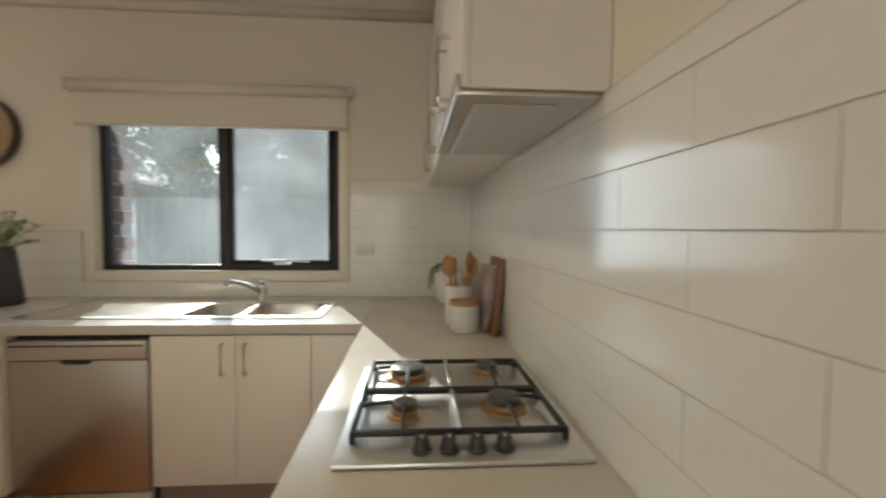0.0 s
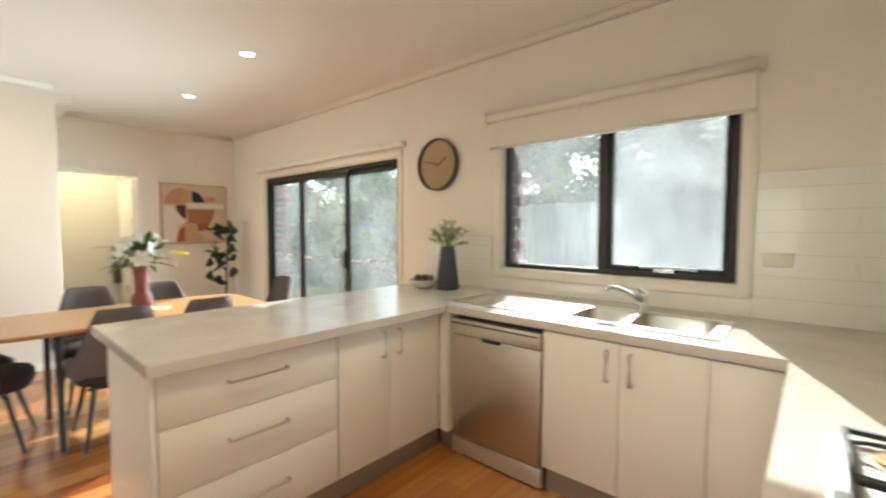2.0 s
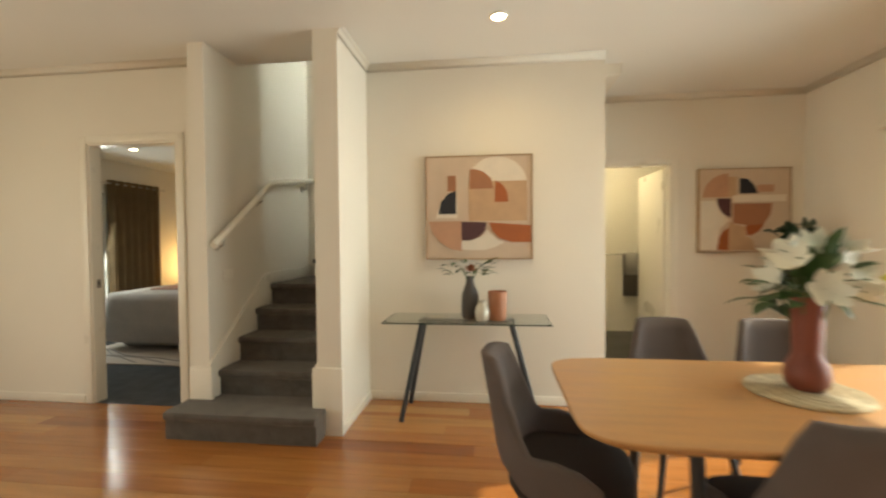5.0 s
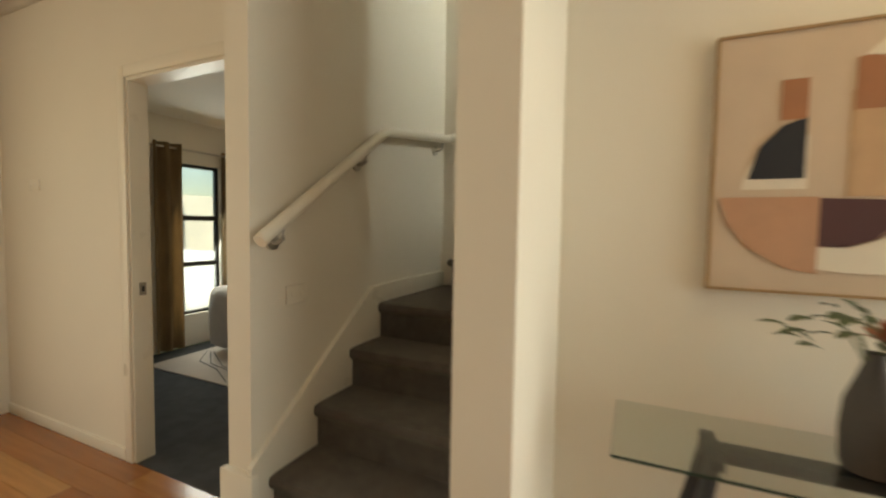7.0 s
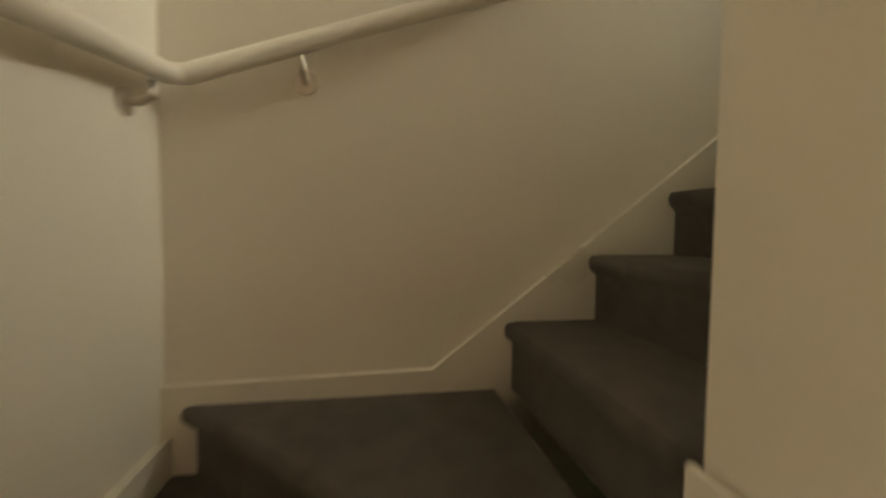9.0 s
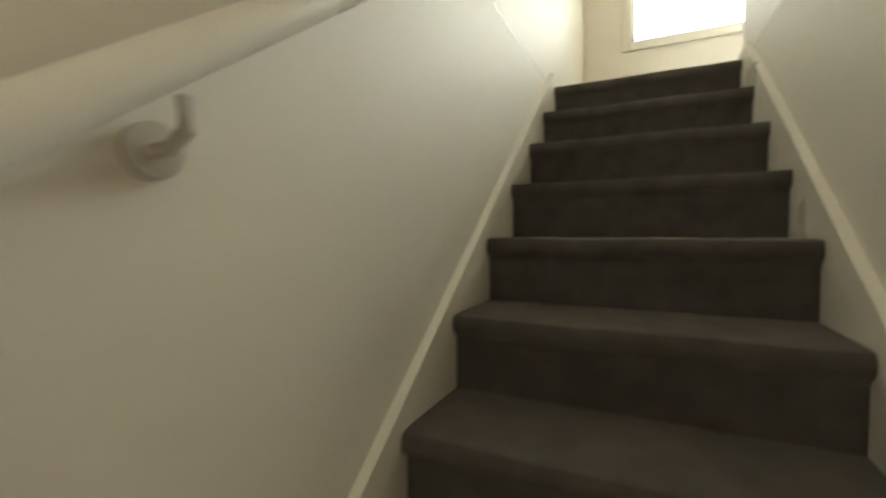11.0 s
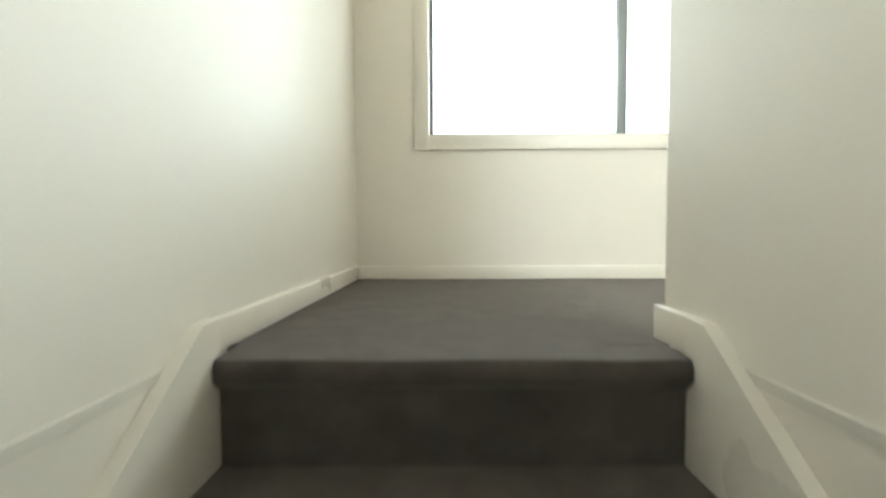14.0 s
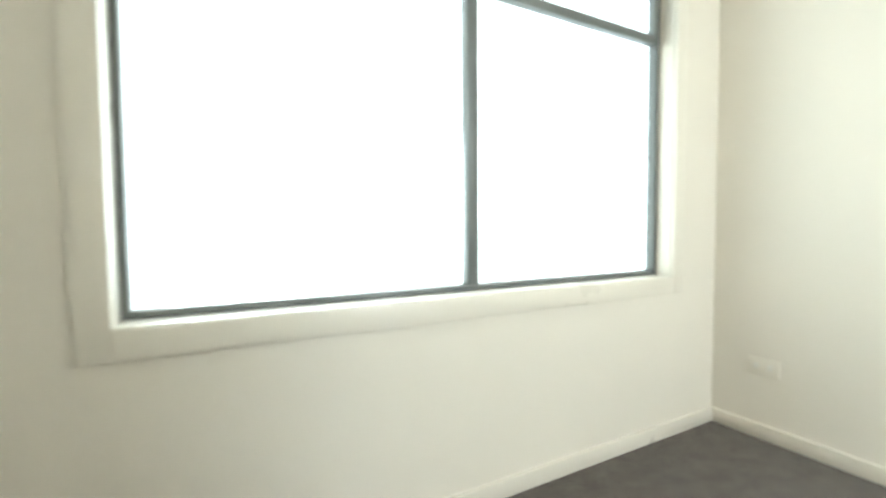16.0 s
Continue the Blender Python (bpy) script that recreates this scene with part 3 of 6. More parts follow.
def rail_bracket(p, wall):
    bm = bmesh.new()
    p, w = Vector(p), Vector(wall)
    tube(bm, [p + Vector((0, 0, -0.026)), p + Vector((0, 0, -0.06)), p * 0.6 + w * 0.4 + Vector((0, 0, -0.075)), w + Vector((0, 0, -0.075))], 0.009)
    dirn = (p - w).normalized()
    rod(bm, w + Vector((0, 0, -0.075)), w + dirn * 0.010 + Vector((0, 0, -0.075)), 0.031, sides=20)
    part("bracket", bm, STEEL, rail, "brushed metal rail bracket")


for bx, bz in ((-5.55, 1.34), (-6.08, 1.704)):
    rail_bracket((bx, -4.9, bz), (bx, STAIR_S, bz))
rail_bracket((-6.95, -4.9, 1.915), (-6.95, STAIR_S, 1.915))
for by in (-4.60, -3.72, -2.4):
    bz = 2.03 if by < -4.2 else 2.225 + (by + 4.04) * slope_up
    rail_bracket((-7.05, by, bz), (WEST, by, bz))

# upstairs window and trim
x0, x1, z0, z1 = UWIN
uw = setting("window_2", boxes((x0 - 0.012, UP_Y + 0.002, z0, x0, UP_Y + 0.11, z1), (x1, UP_Y + 0.002, z0, x1 + 0.012, UP_Y + 0.11, z1), (x0, UP_Y + 0.002, z1 - 0.004, x1, UP_Y + 0.11, z1 + 0.008), (x0, UP_Y - 0.012, z0 - 0.008, x1, UP_Y + 0.11, z0 + 0.004)), TRIM, "wide upstairs window with grey aluminium frame", "window")
UALU = surface("window_frame_grey", (0.16, 0.17, 0.165), 0.4, vary=0.06, metal=0.3, bump=0.005)
bm = bmesh.new()
frame_bars(bm, x0 + 0.002, x1 - 0.002, z0 + 0.006, z1 - 0.006, UP_Y + 0.065, 0.04, 0.018)
box(bm, -5.858, UP_Y + 0.065, z0 + 0.024, -5.815, UP_Y + 0.105, z1 - 0.024, 0.002)
part("window_frame", bm, UALU, uw, "grey aluminium frame")
bm = bmesh.new()
frame_bars(bm, -5.814, x1 - 0.021, 4.70, z1 - 0.025, UP_Y + 0.05, 0.03, 0.035)
part("sash", bm, UALU, uw, "grey awning sash")
pane(uw, x0 + 0.02, -5.858, z0 + 0.024, z1 - 0.024, UP_Y + 0.085)
pane(uw, -5.815, x1 - 0.02, z0 + 0.024, z1 - 0.024, UP_Y + 0.091)
bm = bmesh.new()
w = 0.066
for r in ((x0 - w, z0 - w, x0, z1 + w), (x1, z0 - w, x1 + w, z1 + w), (x0, z1, x1, z1 + w), (x0, z0 - w, x1, z0)):
    box(bm, r[0], UP_Y - 0.016, r[1], r[2], UP_Y, r[3], 0.003)
setting("trim_window_2", bm, TRIM, "cream painted upstairs window architrave", "architrave")
skirt([(WEST, TOP_Y + 0.03, WEST, UP_Y, UP_Z), (WEST, UP_Y, -4.60, UP_Y, UP_Z), (-4.60, -3.9, -4.60, UP_Y, UP_Z), (-6.13, -3.9, -6.13, -1.553, UP_Z), (-6.24, -1.553, -6.13, -1.553, UP_Z)], "baseboard_upper", "cream painted upstairs skirting board", 0.062)
# plasterboard joint line that runs round the stairwell at floor level
bm = boxes((WEST, -5.0, UP_Z - 0.006, WEST + 0.0025, TOP_Y - 0.03, UP_Z + 0.012), (STAIR_E - 0.0025, -4.06, UP_Z - 0.006, STAIR_E, TOP_Y - 0.03, UP_Z + 0.012))
setting("plaster_joint", bm, surface("plaster_joint_grey", (0.72, 0.675, 0.595), 0.6, vary=0.04), "faint grey plasterboard joint in the stairwell", "plaster joint")
plate("power_outlet", -4.60 - 0.0, -0.62, UP_Z + 0.30, -1, "white double power outlet on the upstairs wall")
setting("skirting_end", boxes((-6.256, -1.69, UP_Z - 0.02, -6.238, -1.538, UP_Z + 0.066), bevel=0.003), TRIM, "cream skirting block at the landing wall end", "skirting block")

# kitchen
TOP, THICK = 0.895, 0.042


def bar_handle(parent, p, q, out, mat=None):
    """A square-ended bar handle from p to q, standing off the door by out."""
    p, q, out = Vector(p), Vector(q), Vector(out)
    d = (q - p).normalized()
    bm = bmesh.new()
    tube(bm, [p, p + out * 0.8, p + out + d * 0.006, q + out - d * 0.006, q + out * 0.8, q], 0.0055, 8)
    part("handle", bm, mat or STEEL, parent, "brushed metal bar handle")


# benchtop with cut-outs for the sink bowls
bench = tagged(new("benchtop"), "grey stone-look laminate benchtop in a U shape", "benchtop")
SX = (-1.535, -1.275, -1.235, -0.895)
SY = (-0.62, -0.29)
z0, z1 = TOP - THICK, TOP
JOIN = 0.0008
for nm, rows in (("peninsula_top", ((-3.12, -2.318, -2.212 - JOIN, 0.0),)),
                 ("sink_run_top", ((-2.212, -0.80, SX[0], 0.0), (SX[3], -0.80, -0.62, 0.0), (SX[0], -0.80, SX[3], SY[0]), (SX[0], SY[1], SX[3], 0.0), (SX[1], SY[0], SX[2], SY[1]))),
                 ("cooktop_run_top", ((-0.62 + JOIN, -2.45, 0.0, 0.0),))):
    bm = bmesh.new()
    for r in rows:
        box(bm, r[0], r[1], z0, r[2], r[3], z1)
    bmesh.ops.remove_doubles(bm, verts=bm.verts, dist=1e-5)
    rim = [e for e in bm.edges if len(e.link_faces) == 2 and e.calc_face_angle(0) > 1.2 and all(abs(v.co.z - z1) < 1e-4 for v in e.verts) and min(v.co.y for v in e.verts) < -0.01]
    if nm != "sink_run_top":
        bmesh.ops.bevel(bm, geom=rim, offset=0.003, segments=2, affect="EDGES")
    part(nm, bm, STONE, bench, "", 30)


def fronts(parent, axis, at, spans, gap=0.003, t=0.018, handles=()):
    """Door and drawer fronts: spans are (from, to, bottom, top, name); axis 'x' means the fronts face +x."""
    made = []
    for a, b, lo, hi, nm in spans:
        if axis == "x":
            r = (at, a + gap / 2, lo + gap / 2, at + t, b - gap / 2, hi - gap / 2)
        elif axis == "-x":
            r = (at - t, a + gap / 2, lo + gap / 2, at, b - gap / 2, hi - gap / 2)
        else:
            r = (a + gap / 2, at - t, lo + gap / 2, b - gap / 2, at, hi - gap / 2)
        made.append(part(nm, boxes(r, bevel=0.002), CABINET, parent))
    return made


KZ, FZ = 0.135, 0.845
# peninsula drawers
u = thing("drawer_unit", "white laminate unit of three wide drawers in the peninsula", "cabinet")
part("body", boxes((-2.85, -2.285, KZ, -2.272, -1.545, FZ + 0.006)), CABINET, u)
part("end_panel", boxes((-2.87, -2.305, 0.0, -2.252, -2.286, FZ + 0.006), bevel=0.001), CABINET, u)
ds = fronts(u, "x", -2.271, [(-2.283, -1.547, 0.645, FZ, "drawer"), (-2.283, -1.547, 0.395, 0.645, "drawer"), (-2.283, -1.547, KZ + 0.005, 0.395, "drawer")])
for d, hz in zip(ds, (0.765, 0.535, 0.275)):
    bar_handle(d, (-2.253, -2.047, hz), (-2.253, -1.806, hz), (0.03, 0, 0))
u = thing("peninsula_cupboard", "white laminate two-door cupboard in the peninsula", "cabinet")
part("body", boxes((-2.85, -1.543, KZ, -2.272, -0.82, FZ + 0.006)), CABINET, u)
ds = fronts(u, "x", -2.271, [(-1.541, -1.212, KZ + 0.005, FZ, "door"), (-1.212, -0.822, KZ + 0.005, FZ, "door")])
bar_handle(ds[0], (-2.253, -1.268, 0.682), (-2.253, -1.268, 0.815), (0.03, 0, 0))
bar_handle(ds[1], (-2.253, -1.156, 0.682), (-2.253, -1.156, 0.815), (0.03, 0, 0))
u = thing("peninsula_back_panel", "white laminate back panel of the peninsula facing the dining table", "panel")
part("panel", boxes((-2.874, -2.305, 0.0, -2.852, -0.002, FZ + 0.006), bevel=0.001), CABINET, u)
u = thing("corner_filler", "white laminate filler panel in the kitchen corner", "panel")
part("panel", boxes((-2.25, -0.82, KZ, -2.19, -0.74, FZ + 0.006)), CABINET, u)
# dishwasher
dw = thing("dishwasher", "stainless steel freestanding dishwasher under the benchtop", "dishwasher")
part("body", boxes((-2.18, -0.75, 0.02, -1.585, -0.05, 0.842)), DARK_PLASTIC, dw)
part("door", boxes((-2.178, -0.795, 0.125, -1.588, -0.751, 0.735), bevel=0.006), STEEL, dw, "brushed stainless door panel")
part("control_panel", boxes((-2.178, -0.80, 0.739, -1.588, -0.751, 0.825), bevel=0.006), surface("dishwasher_silver", (0.62, 0.58, 0.52), 0.35, metal=0.6), dw, "silver control strip")
part("kick_plate", boxes((-2.178, -0.785, 0.012, -1.588, -0.751, 0.115), bevel=0.005), bpy.data.materials["dishwasher_silver"], dw)
bm = bmesh.new()
lathe(bm, [(0.0, -0.02), (0.06, -0.018), (0.07, 0.0), (0.0, 0.0)], 24)
bmesh.ops.transform(bm, matrix=Matrix.LocRotScale((-1.89, -0.797, 0.738), None, (1, 0.12, 1)), verts=bm.verts)
part("grip_recess", bm, DARK_PLASTIC, dw, "dark moulded grip")
part("vent_slot", boxes((-2.17, -0.803, 0.800, -1.60, -0.80, 0.807)), DARK_PLASTIC, dw)
# sink cupboard
u = thing("sink_cupboard", "white laminate two-door cupboard under the sink", "cabinet")
bm = boxes((-1.578, -0.772, KZ, -1.56, -0.05, FZ), (-0.64, -0.772, KZ, -0.622, -0.05, FZ), (-1.56, -0.772, KZ, -0.64, -0.05, KZ + 0.018), (-1.56, -0.772, 0.80, -0.64, -0.754, FZ + 0.004))
part("body", bm, CABINET, u)
ds = fronts(u, "y", -0.7725, [(-1.578, -1.203, KZ + 0.005, FZ, "door"), (-1.203, -0.86, KZ + 0.005, FZ, "door"), (-0.86, -0.622, KZ + 0.005, FZ, "filler_panel")])
bar_handle(ds[0], (-1.255, -0.7905, 0.665), (-1.255, -0.7905, 0.805), (0, -0.03, 0))
bar_handle(ds[1], (-1.153, -0.7905, 0.665), (-1.153, -0.7905, 0.805), (0, -0.03, 0))
# east run under the cooktop
u = thing("cooktop_cupboard", "white laminate cupboard under the gas cooktop", "cabinet")
part("body", boxes((-0.575, -2.43, KZ, -0.02, -0.82, 0.80)), CABINET, u)
ds = fronts(u, "-x", -0.577, [(-2.43, -1.90, KZ + 0.005, FZ, "door"), (-1.90, -1.37, KZ + 0.005, FZ, "door"), (-1.37, -0.84, KZ + 0.005, FZ, "door")])
for d, hy in zip(ds, (-1.95, -1.85, -0.90)):
    bar_handle(d, (-0.595, hy, 0.67), (-0.595, hy, 0.83), (-0.03, 0, 0))
part("end_panel", boxes((-0.595, -2.45, 0.0, 0.0, -2.432, FZ + 0.006), bevel=0.001), CABINET, u)
setting("kickboard", boxes((-2.33, -2.30, 0.0, -2.315, -0.76, 0.133), (-2.315, -0.735, 0, -2.185, -0.72, 0.133), (-1.58, -0.735, 0.0, -0.55, -0.72, 0.133), (-0.55, -2.43, 0, -0.535, -0.72, 0.133)), KICK, "brown-grey metallic kickboard under the cabinets", "kickboard")

# sink and tap
sink = thing("kitchen_sink", "stainless steel one and three quarter bowl sink with drainer", "sink")
bm = bmesh.new()
zt = TOP + 0.0015
for r in ((-2.30, -0.67, SX[0], -0.21), (SX[0], -0.67, SX[3], SY[0]), (SX[0], SY[1], SX[3], -0.21), (SX[1], SY[0], SX[2], SY[1]), (SX[3], -0.67, -0.845, -0.21)):
    box(bm, r[0], r[1], zt, r[2], r[3], zt + 0.004)
part("rim", bm, STEEL, sink)
bm = bmesh.new()
for k in range(8):
    rod(bm, (-2.22, -0.60 + k * 0.047, zt + 0.0045), (-1.66, -0.60 + k * 0.047, zt + 0.0045), 0.004, sides=8)
part("drainer_ribs", bm, STEEL, sink)
for a, b, deep in ((SX[0], SX[1], 0.11), (SX[2], SX[3], 0.16)):
    bm = bmesh.new()
    n, rings = 40, []
    for s, zz in ((1.0, zt + 0.002), (0.985, zt - 0.01), (0.96, zt - deep * 0.7), (0.90, zt - deep * 0.93), (0.78, zt - deep), (0.12, zt - deep - 0.004)):
        ring = []
        for i in range(n):
            ang = math.tau * i / n
            c, q = math.cos(ang), math.sin(ang)
            e = 0.42
            ring.append(bm.verts.new(((a + b) / 2 + (b - a) / 2 * s * math.copysign(abs(c) ** e, c), (SY[0] + SY[1]) / 2 + (SY[1] - SY[0]) / 2 * s * math.copysign(abs(q) ** e, q), zz)))
        rings.append(ring)
    for p, q in zip(rings, rings[1:]):
        for i in range(n):
            bm.faces.new((p[i], p[(i + 1) % n], q[(i + 1) % n], q[i]))
    bm.faces.new(rings[-1])
    bowl = part("bowl", bm, STEEL, sink, "", True)
    bm = bmesh.new()
    lathe(bm, [(0.0, 0.004), (0.03, 0.004), (0.036, 0.0), (0.0, 0.0)], 20, ((a + b) / 2, (SY[0] + SY[1]) / 2, zt - deep - 0.003))
    part("drain", bm, CHROME, bowl)
tap = thing("mixer_tap", "chrome lever mixer tap behind the sink bowls", "tap")
bm = bmesh.new()
lathe(bm, [(0.0, 0.0), (0.028, 0.0), (0.028, 0.006), (0.022, 0.012), (0.021, 0.075), (0.024, 0.085), (0.022, 0.105), (0.0, 0.112)], 24, (-1.27, -0.225, zt + 0.004))
part("tap_body", bm, CHROME, tap, "", True)
bm = bmesh.new()
tube(bm, [(-1.272, -0.235, TOP + 0.065), (-1.33, -0.32, TOP + 0.12), (-1.375, -0.385, TOP + 0.145), (-1.395, -0.415, TOP + 0.145), (-1.40, -0.42, TOP + 0.125)], [0.014, 0.0125, 0.012, 0.012, 0.012], 14)
part("spout", bm, CHROME, tap, "", True)
bm = bmesh.new()
tube(bm, [(-1.27, -0.225, TOP + 0.11), (-1.265, -0.27, TOP + 0.128), (-1.258, -0.34, TOP + 0.138)], [0.010, 0.009, 0.006], 10)
part("lever", bm, CHROME, tap, "", True)

# gas cooktop
ck = thing("gas_cooktop", "stainless four-burner gas cooktop with black cast iron trivets", "cooktop")
cx0, cx1, cy0, cy1 = -0.535, -0.035, -2.005, -1.45
bm = boxes((cx0, cy0, TOP + 0.001, cx1, cy1, TOP + 0.013), bevel=0.005)
part("tray", bm, surface("cooktop_steel", (0.70, 0.69, 0.67), 0.33, vary=0.05, scale=5, metal=0.9, bump=0.004), ck)
BRASS = surface("burner_brass", (0.42, 0.28, 0.15), 0.38, vary=0.1, metal=0.85)
BURN = [(-0.400, -1.545, 0.050), (-0.168, -1.525, 0.034), (-0.405, -1.800, 0.030), (-0.165, -1.772, 0.043)]
ZT = TOP + 0.013
CAP = surface("burner_cap_enamel", (0.09, 0.085, 0.08), 0.3, vary=0.15, scale=30)
for x, y, r in BURN:
    bm = bmesh.new()
    lathe(bm, [(0.0, 0.0), (r * 1.35, 0.0), (r * 1.30, 0.004), (r * 1.02, 0.006), (r * 0.98, 0.017), (0.0, 0.017)], 32, (x, y, ZT))
    b = part("burner", bm, BRASS, ck, "brassy burner ring", 35)
    bm = bmesh.new()
    lathe(bm, [(0.0, 0.017), (r * 0.78, 0.017), (r * 0.80, 0.023), (r * 0.96, 0.025), (r * 0.97, 0.031), (r * 0.85, 0.034), (0.0, 0.034)], 28, (x, y, ZT))
    part("burner_cap", bm, CAP, b, "black burner cap", 35)
    bm = bmesh.new()
    rod(bm, (x + r * 1.15, y - r * 0.6, ZT), (x + r * 1.15, y - r * 0.6, ZT + 0.02), 0.003, 0.002, 8)
    part("igniter", bm, TRIM, b, "pale ceramic igniter")
zz = TOP + 0.040
xa, xb = cx0 + 0.03, cx1 - 0.035
xm = (xa + xb) / 2
for ya, yb in ((-1.703, -1.475), (-1.928, -1.715)):
    bm = bmesh.new()
    for p, q in (((xa, ya), (xb, ya)), ((xb, ya), (xb, yb)), ((xb, yb), (xa, yb)), ((xa, yb), (xa, ya))):
        box(bm, min(p[0], q[0]) - 0.006, min(p[1], q[1]) - 0.006, zz - 0.012, max(p[0], q[0]) + 0.006, max(p[1], q[1]) + 0.006, zz, 0.002)
    for x, y, r in BURN:
        if ya < y < yb:
            for ex, ey in ((x, ya), (x, yb), (xa if x < xm else xb, y)):
                d = Vector((x - ex, y - ey, 0))
                tip = Vector((x, y, zz + 0.004)) - d.normalized() * 0.028
                tube(bm, [(ex, ey, zz - 0.006), tuple(Vector((ex, ey, zz)) + d * 0.25), tuple(tip)], 0.005, 6)
    for p in ((xa, ya), (xb, ya), (xa, yb), (xb, yb)):
        box(bm, p[0] - 0.006, p[1] - 0.006, ZT + 0.0005, p[0] + 0.006, p[1] + 0.006, zz - 0.006)
    part("trivet", bm, BLACK_IRON, ck, "black cast iron trivet", 35)
    bm = bmesh.new()
    tube(bm, [(xm, ya + 0.004, zz - 0.004), (xm, (ya + yb) / 2, zz), (xm, yb - 0.004, zz - 0.004)], 0.0055, 8)
    part("trivet_bar", bm, STEEL, ck, "pale steel middle bar")
for x in (-0.368, -0.314, -0.259, -0.205):
    bm = bmesh.new()
    lathe(bm, [(0.0, 0.0), (0.020, 0.0), (0.020, 0.004), (0.016, 0.007), (0.0145, 0.026), (0.012, 0.03), (0.0, 0.031)], 24, (x, -1.962, ZT + 0.0002))
    k = part("knob", bm, DARK_PLASTIC, ck, "black control knob", 35)
    part("pointer", boxes((x - 0.0015, -1.974, ZT + 0.0312, x + 0.0015, -1.962, ZT + 0.0325)), TRIM, k, "pale pointer mark")

# overhead cupboards and rangehood
UX, UB, UT = -0.297, 1.612, 2.36
for a, b, doors in ((-0.66, -0.003, 2), (-1.275, -0.663, 2), (-1.945, -1.278, 2)):
    lo = UB
    u = thing("overhead_cupboard", "white laminate overhead cupboard above the rangehood" if a == -1.945 else "white laminate overhead cupboard fixed above the splashback tiles", "cabinet", None, "overhead cupboards")
    part("body", boxes((UX + 0.02, a, lo, -0.002, b, UT)), CABINET, u)
    w = (b - a) / doors
    for k in range(doors):
        d = fronts(u, "-x", UX + 0.0195, [(a + k * w, a + (k + 1) * w, lo, UT, "door")])[0]
        hy = a + (k + 1) * w - 0.045 if k == 0 and doors == 2 else a + k * w + 0.045
        bar_handle(d, (UX + 0.0015, hy, lo + 0.06), (UX + 0.0015, hy, lo + 0.22), (-0.03, 0, 0))
setting("bulkhead_kitchen", boxes((UX + 0.03, -1.945, UT + 0.003, -0.001, -0.003, CEIL_Z - 0.07)), WALL, "painted bulkhead above the overhead cupboards", "bulkhead")
hood = thing("rangehood", "slim stainless slide-out rangehood under the overhead cupboard", "rangehood")
part("body", boxes((-0.296, -1.935, 1.600, -0.015, -1.285, 1.6115), bevel=0.002), STEEL, hood)
part("front_strip", boxes((-0.306, -1.935, 1.598, -0.2965, -1.285, 1.640), bevel=0.002), STEEL, hood)
bm = boxes((-0.262, -1.885, 1.5945, -0.085, -1.325, 1.5995), bevel=0.002)
part("grease_filter", bm, surface("filter_mesh", (0.62, 0.62, 0.61), 0.5, metal=0.6, vary=0.05, bump=0.2, fine=420), hood, "fine aluminium grease filter")

# dining furniture
OAK = surface("oak_veneer", (0.50, 0.27, 0.115), 0.34, vary=0.16, scale=3.0, fine=45, stretch=(9, 1.0, 9), bump=0.008, coat=0.25)
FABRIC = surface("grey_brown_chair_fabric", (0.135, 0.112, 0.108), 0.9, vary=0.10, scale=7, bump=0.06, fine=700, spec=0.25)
# the shell fabric again at a third of its colour, for the seat
FABRIC_IN = surface("chair_fabric_darkened", (0.045, 0.037, 0.036), 0.9, vary=0.10, scale=7, bump=0.06, fine=700, spec=0.2)


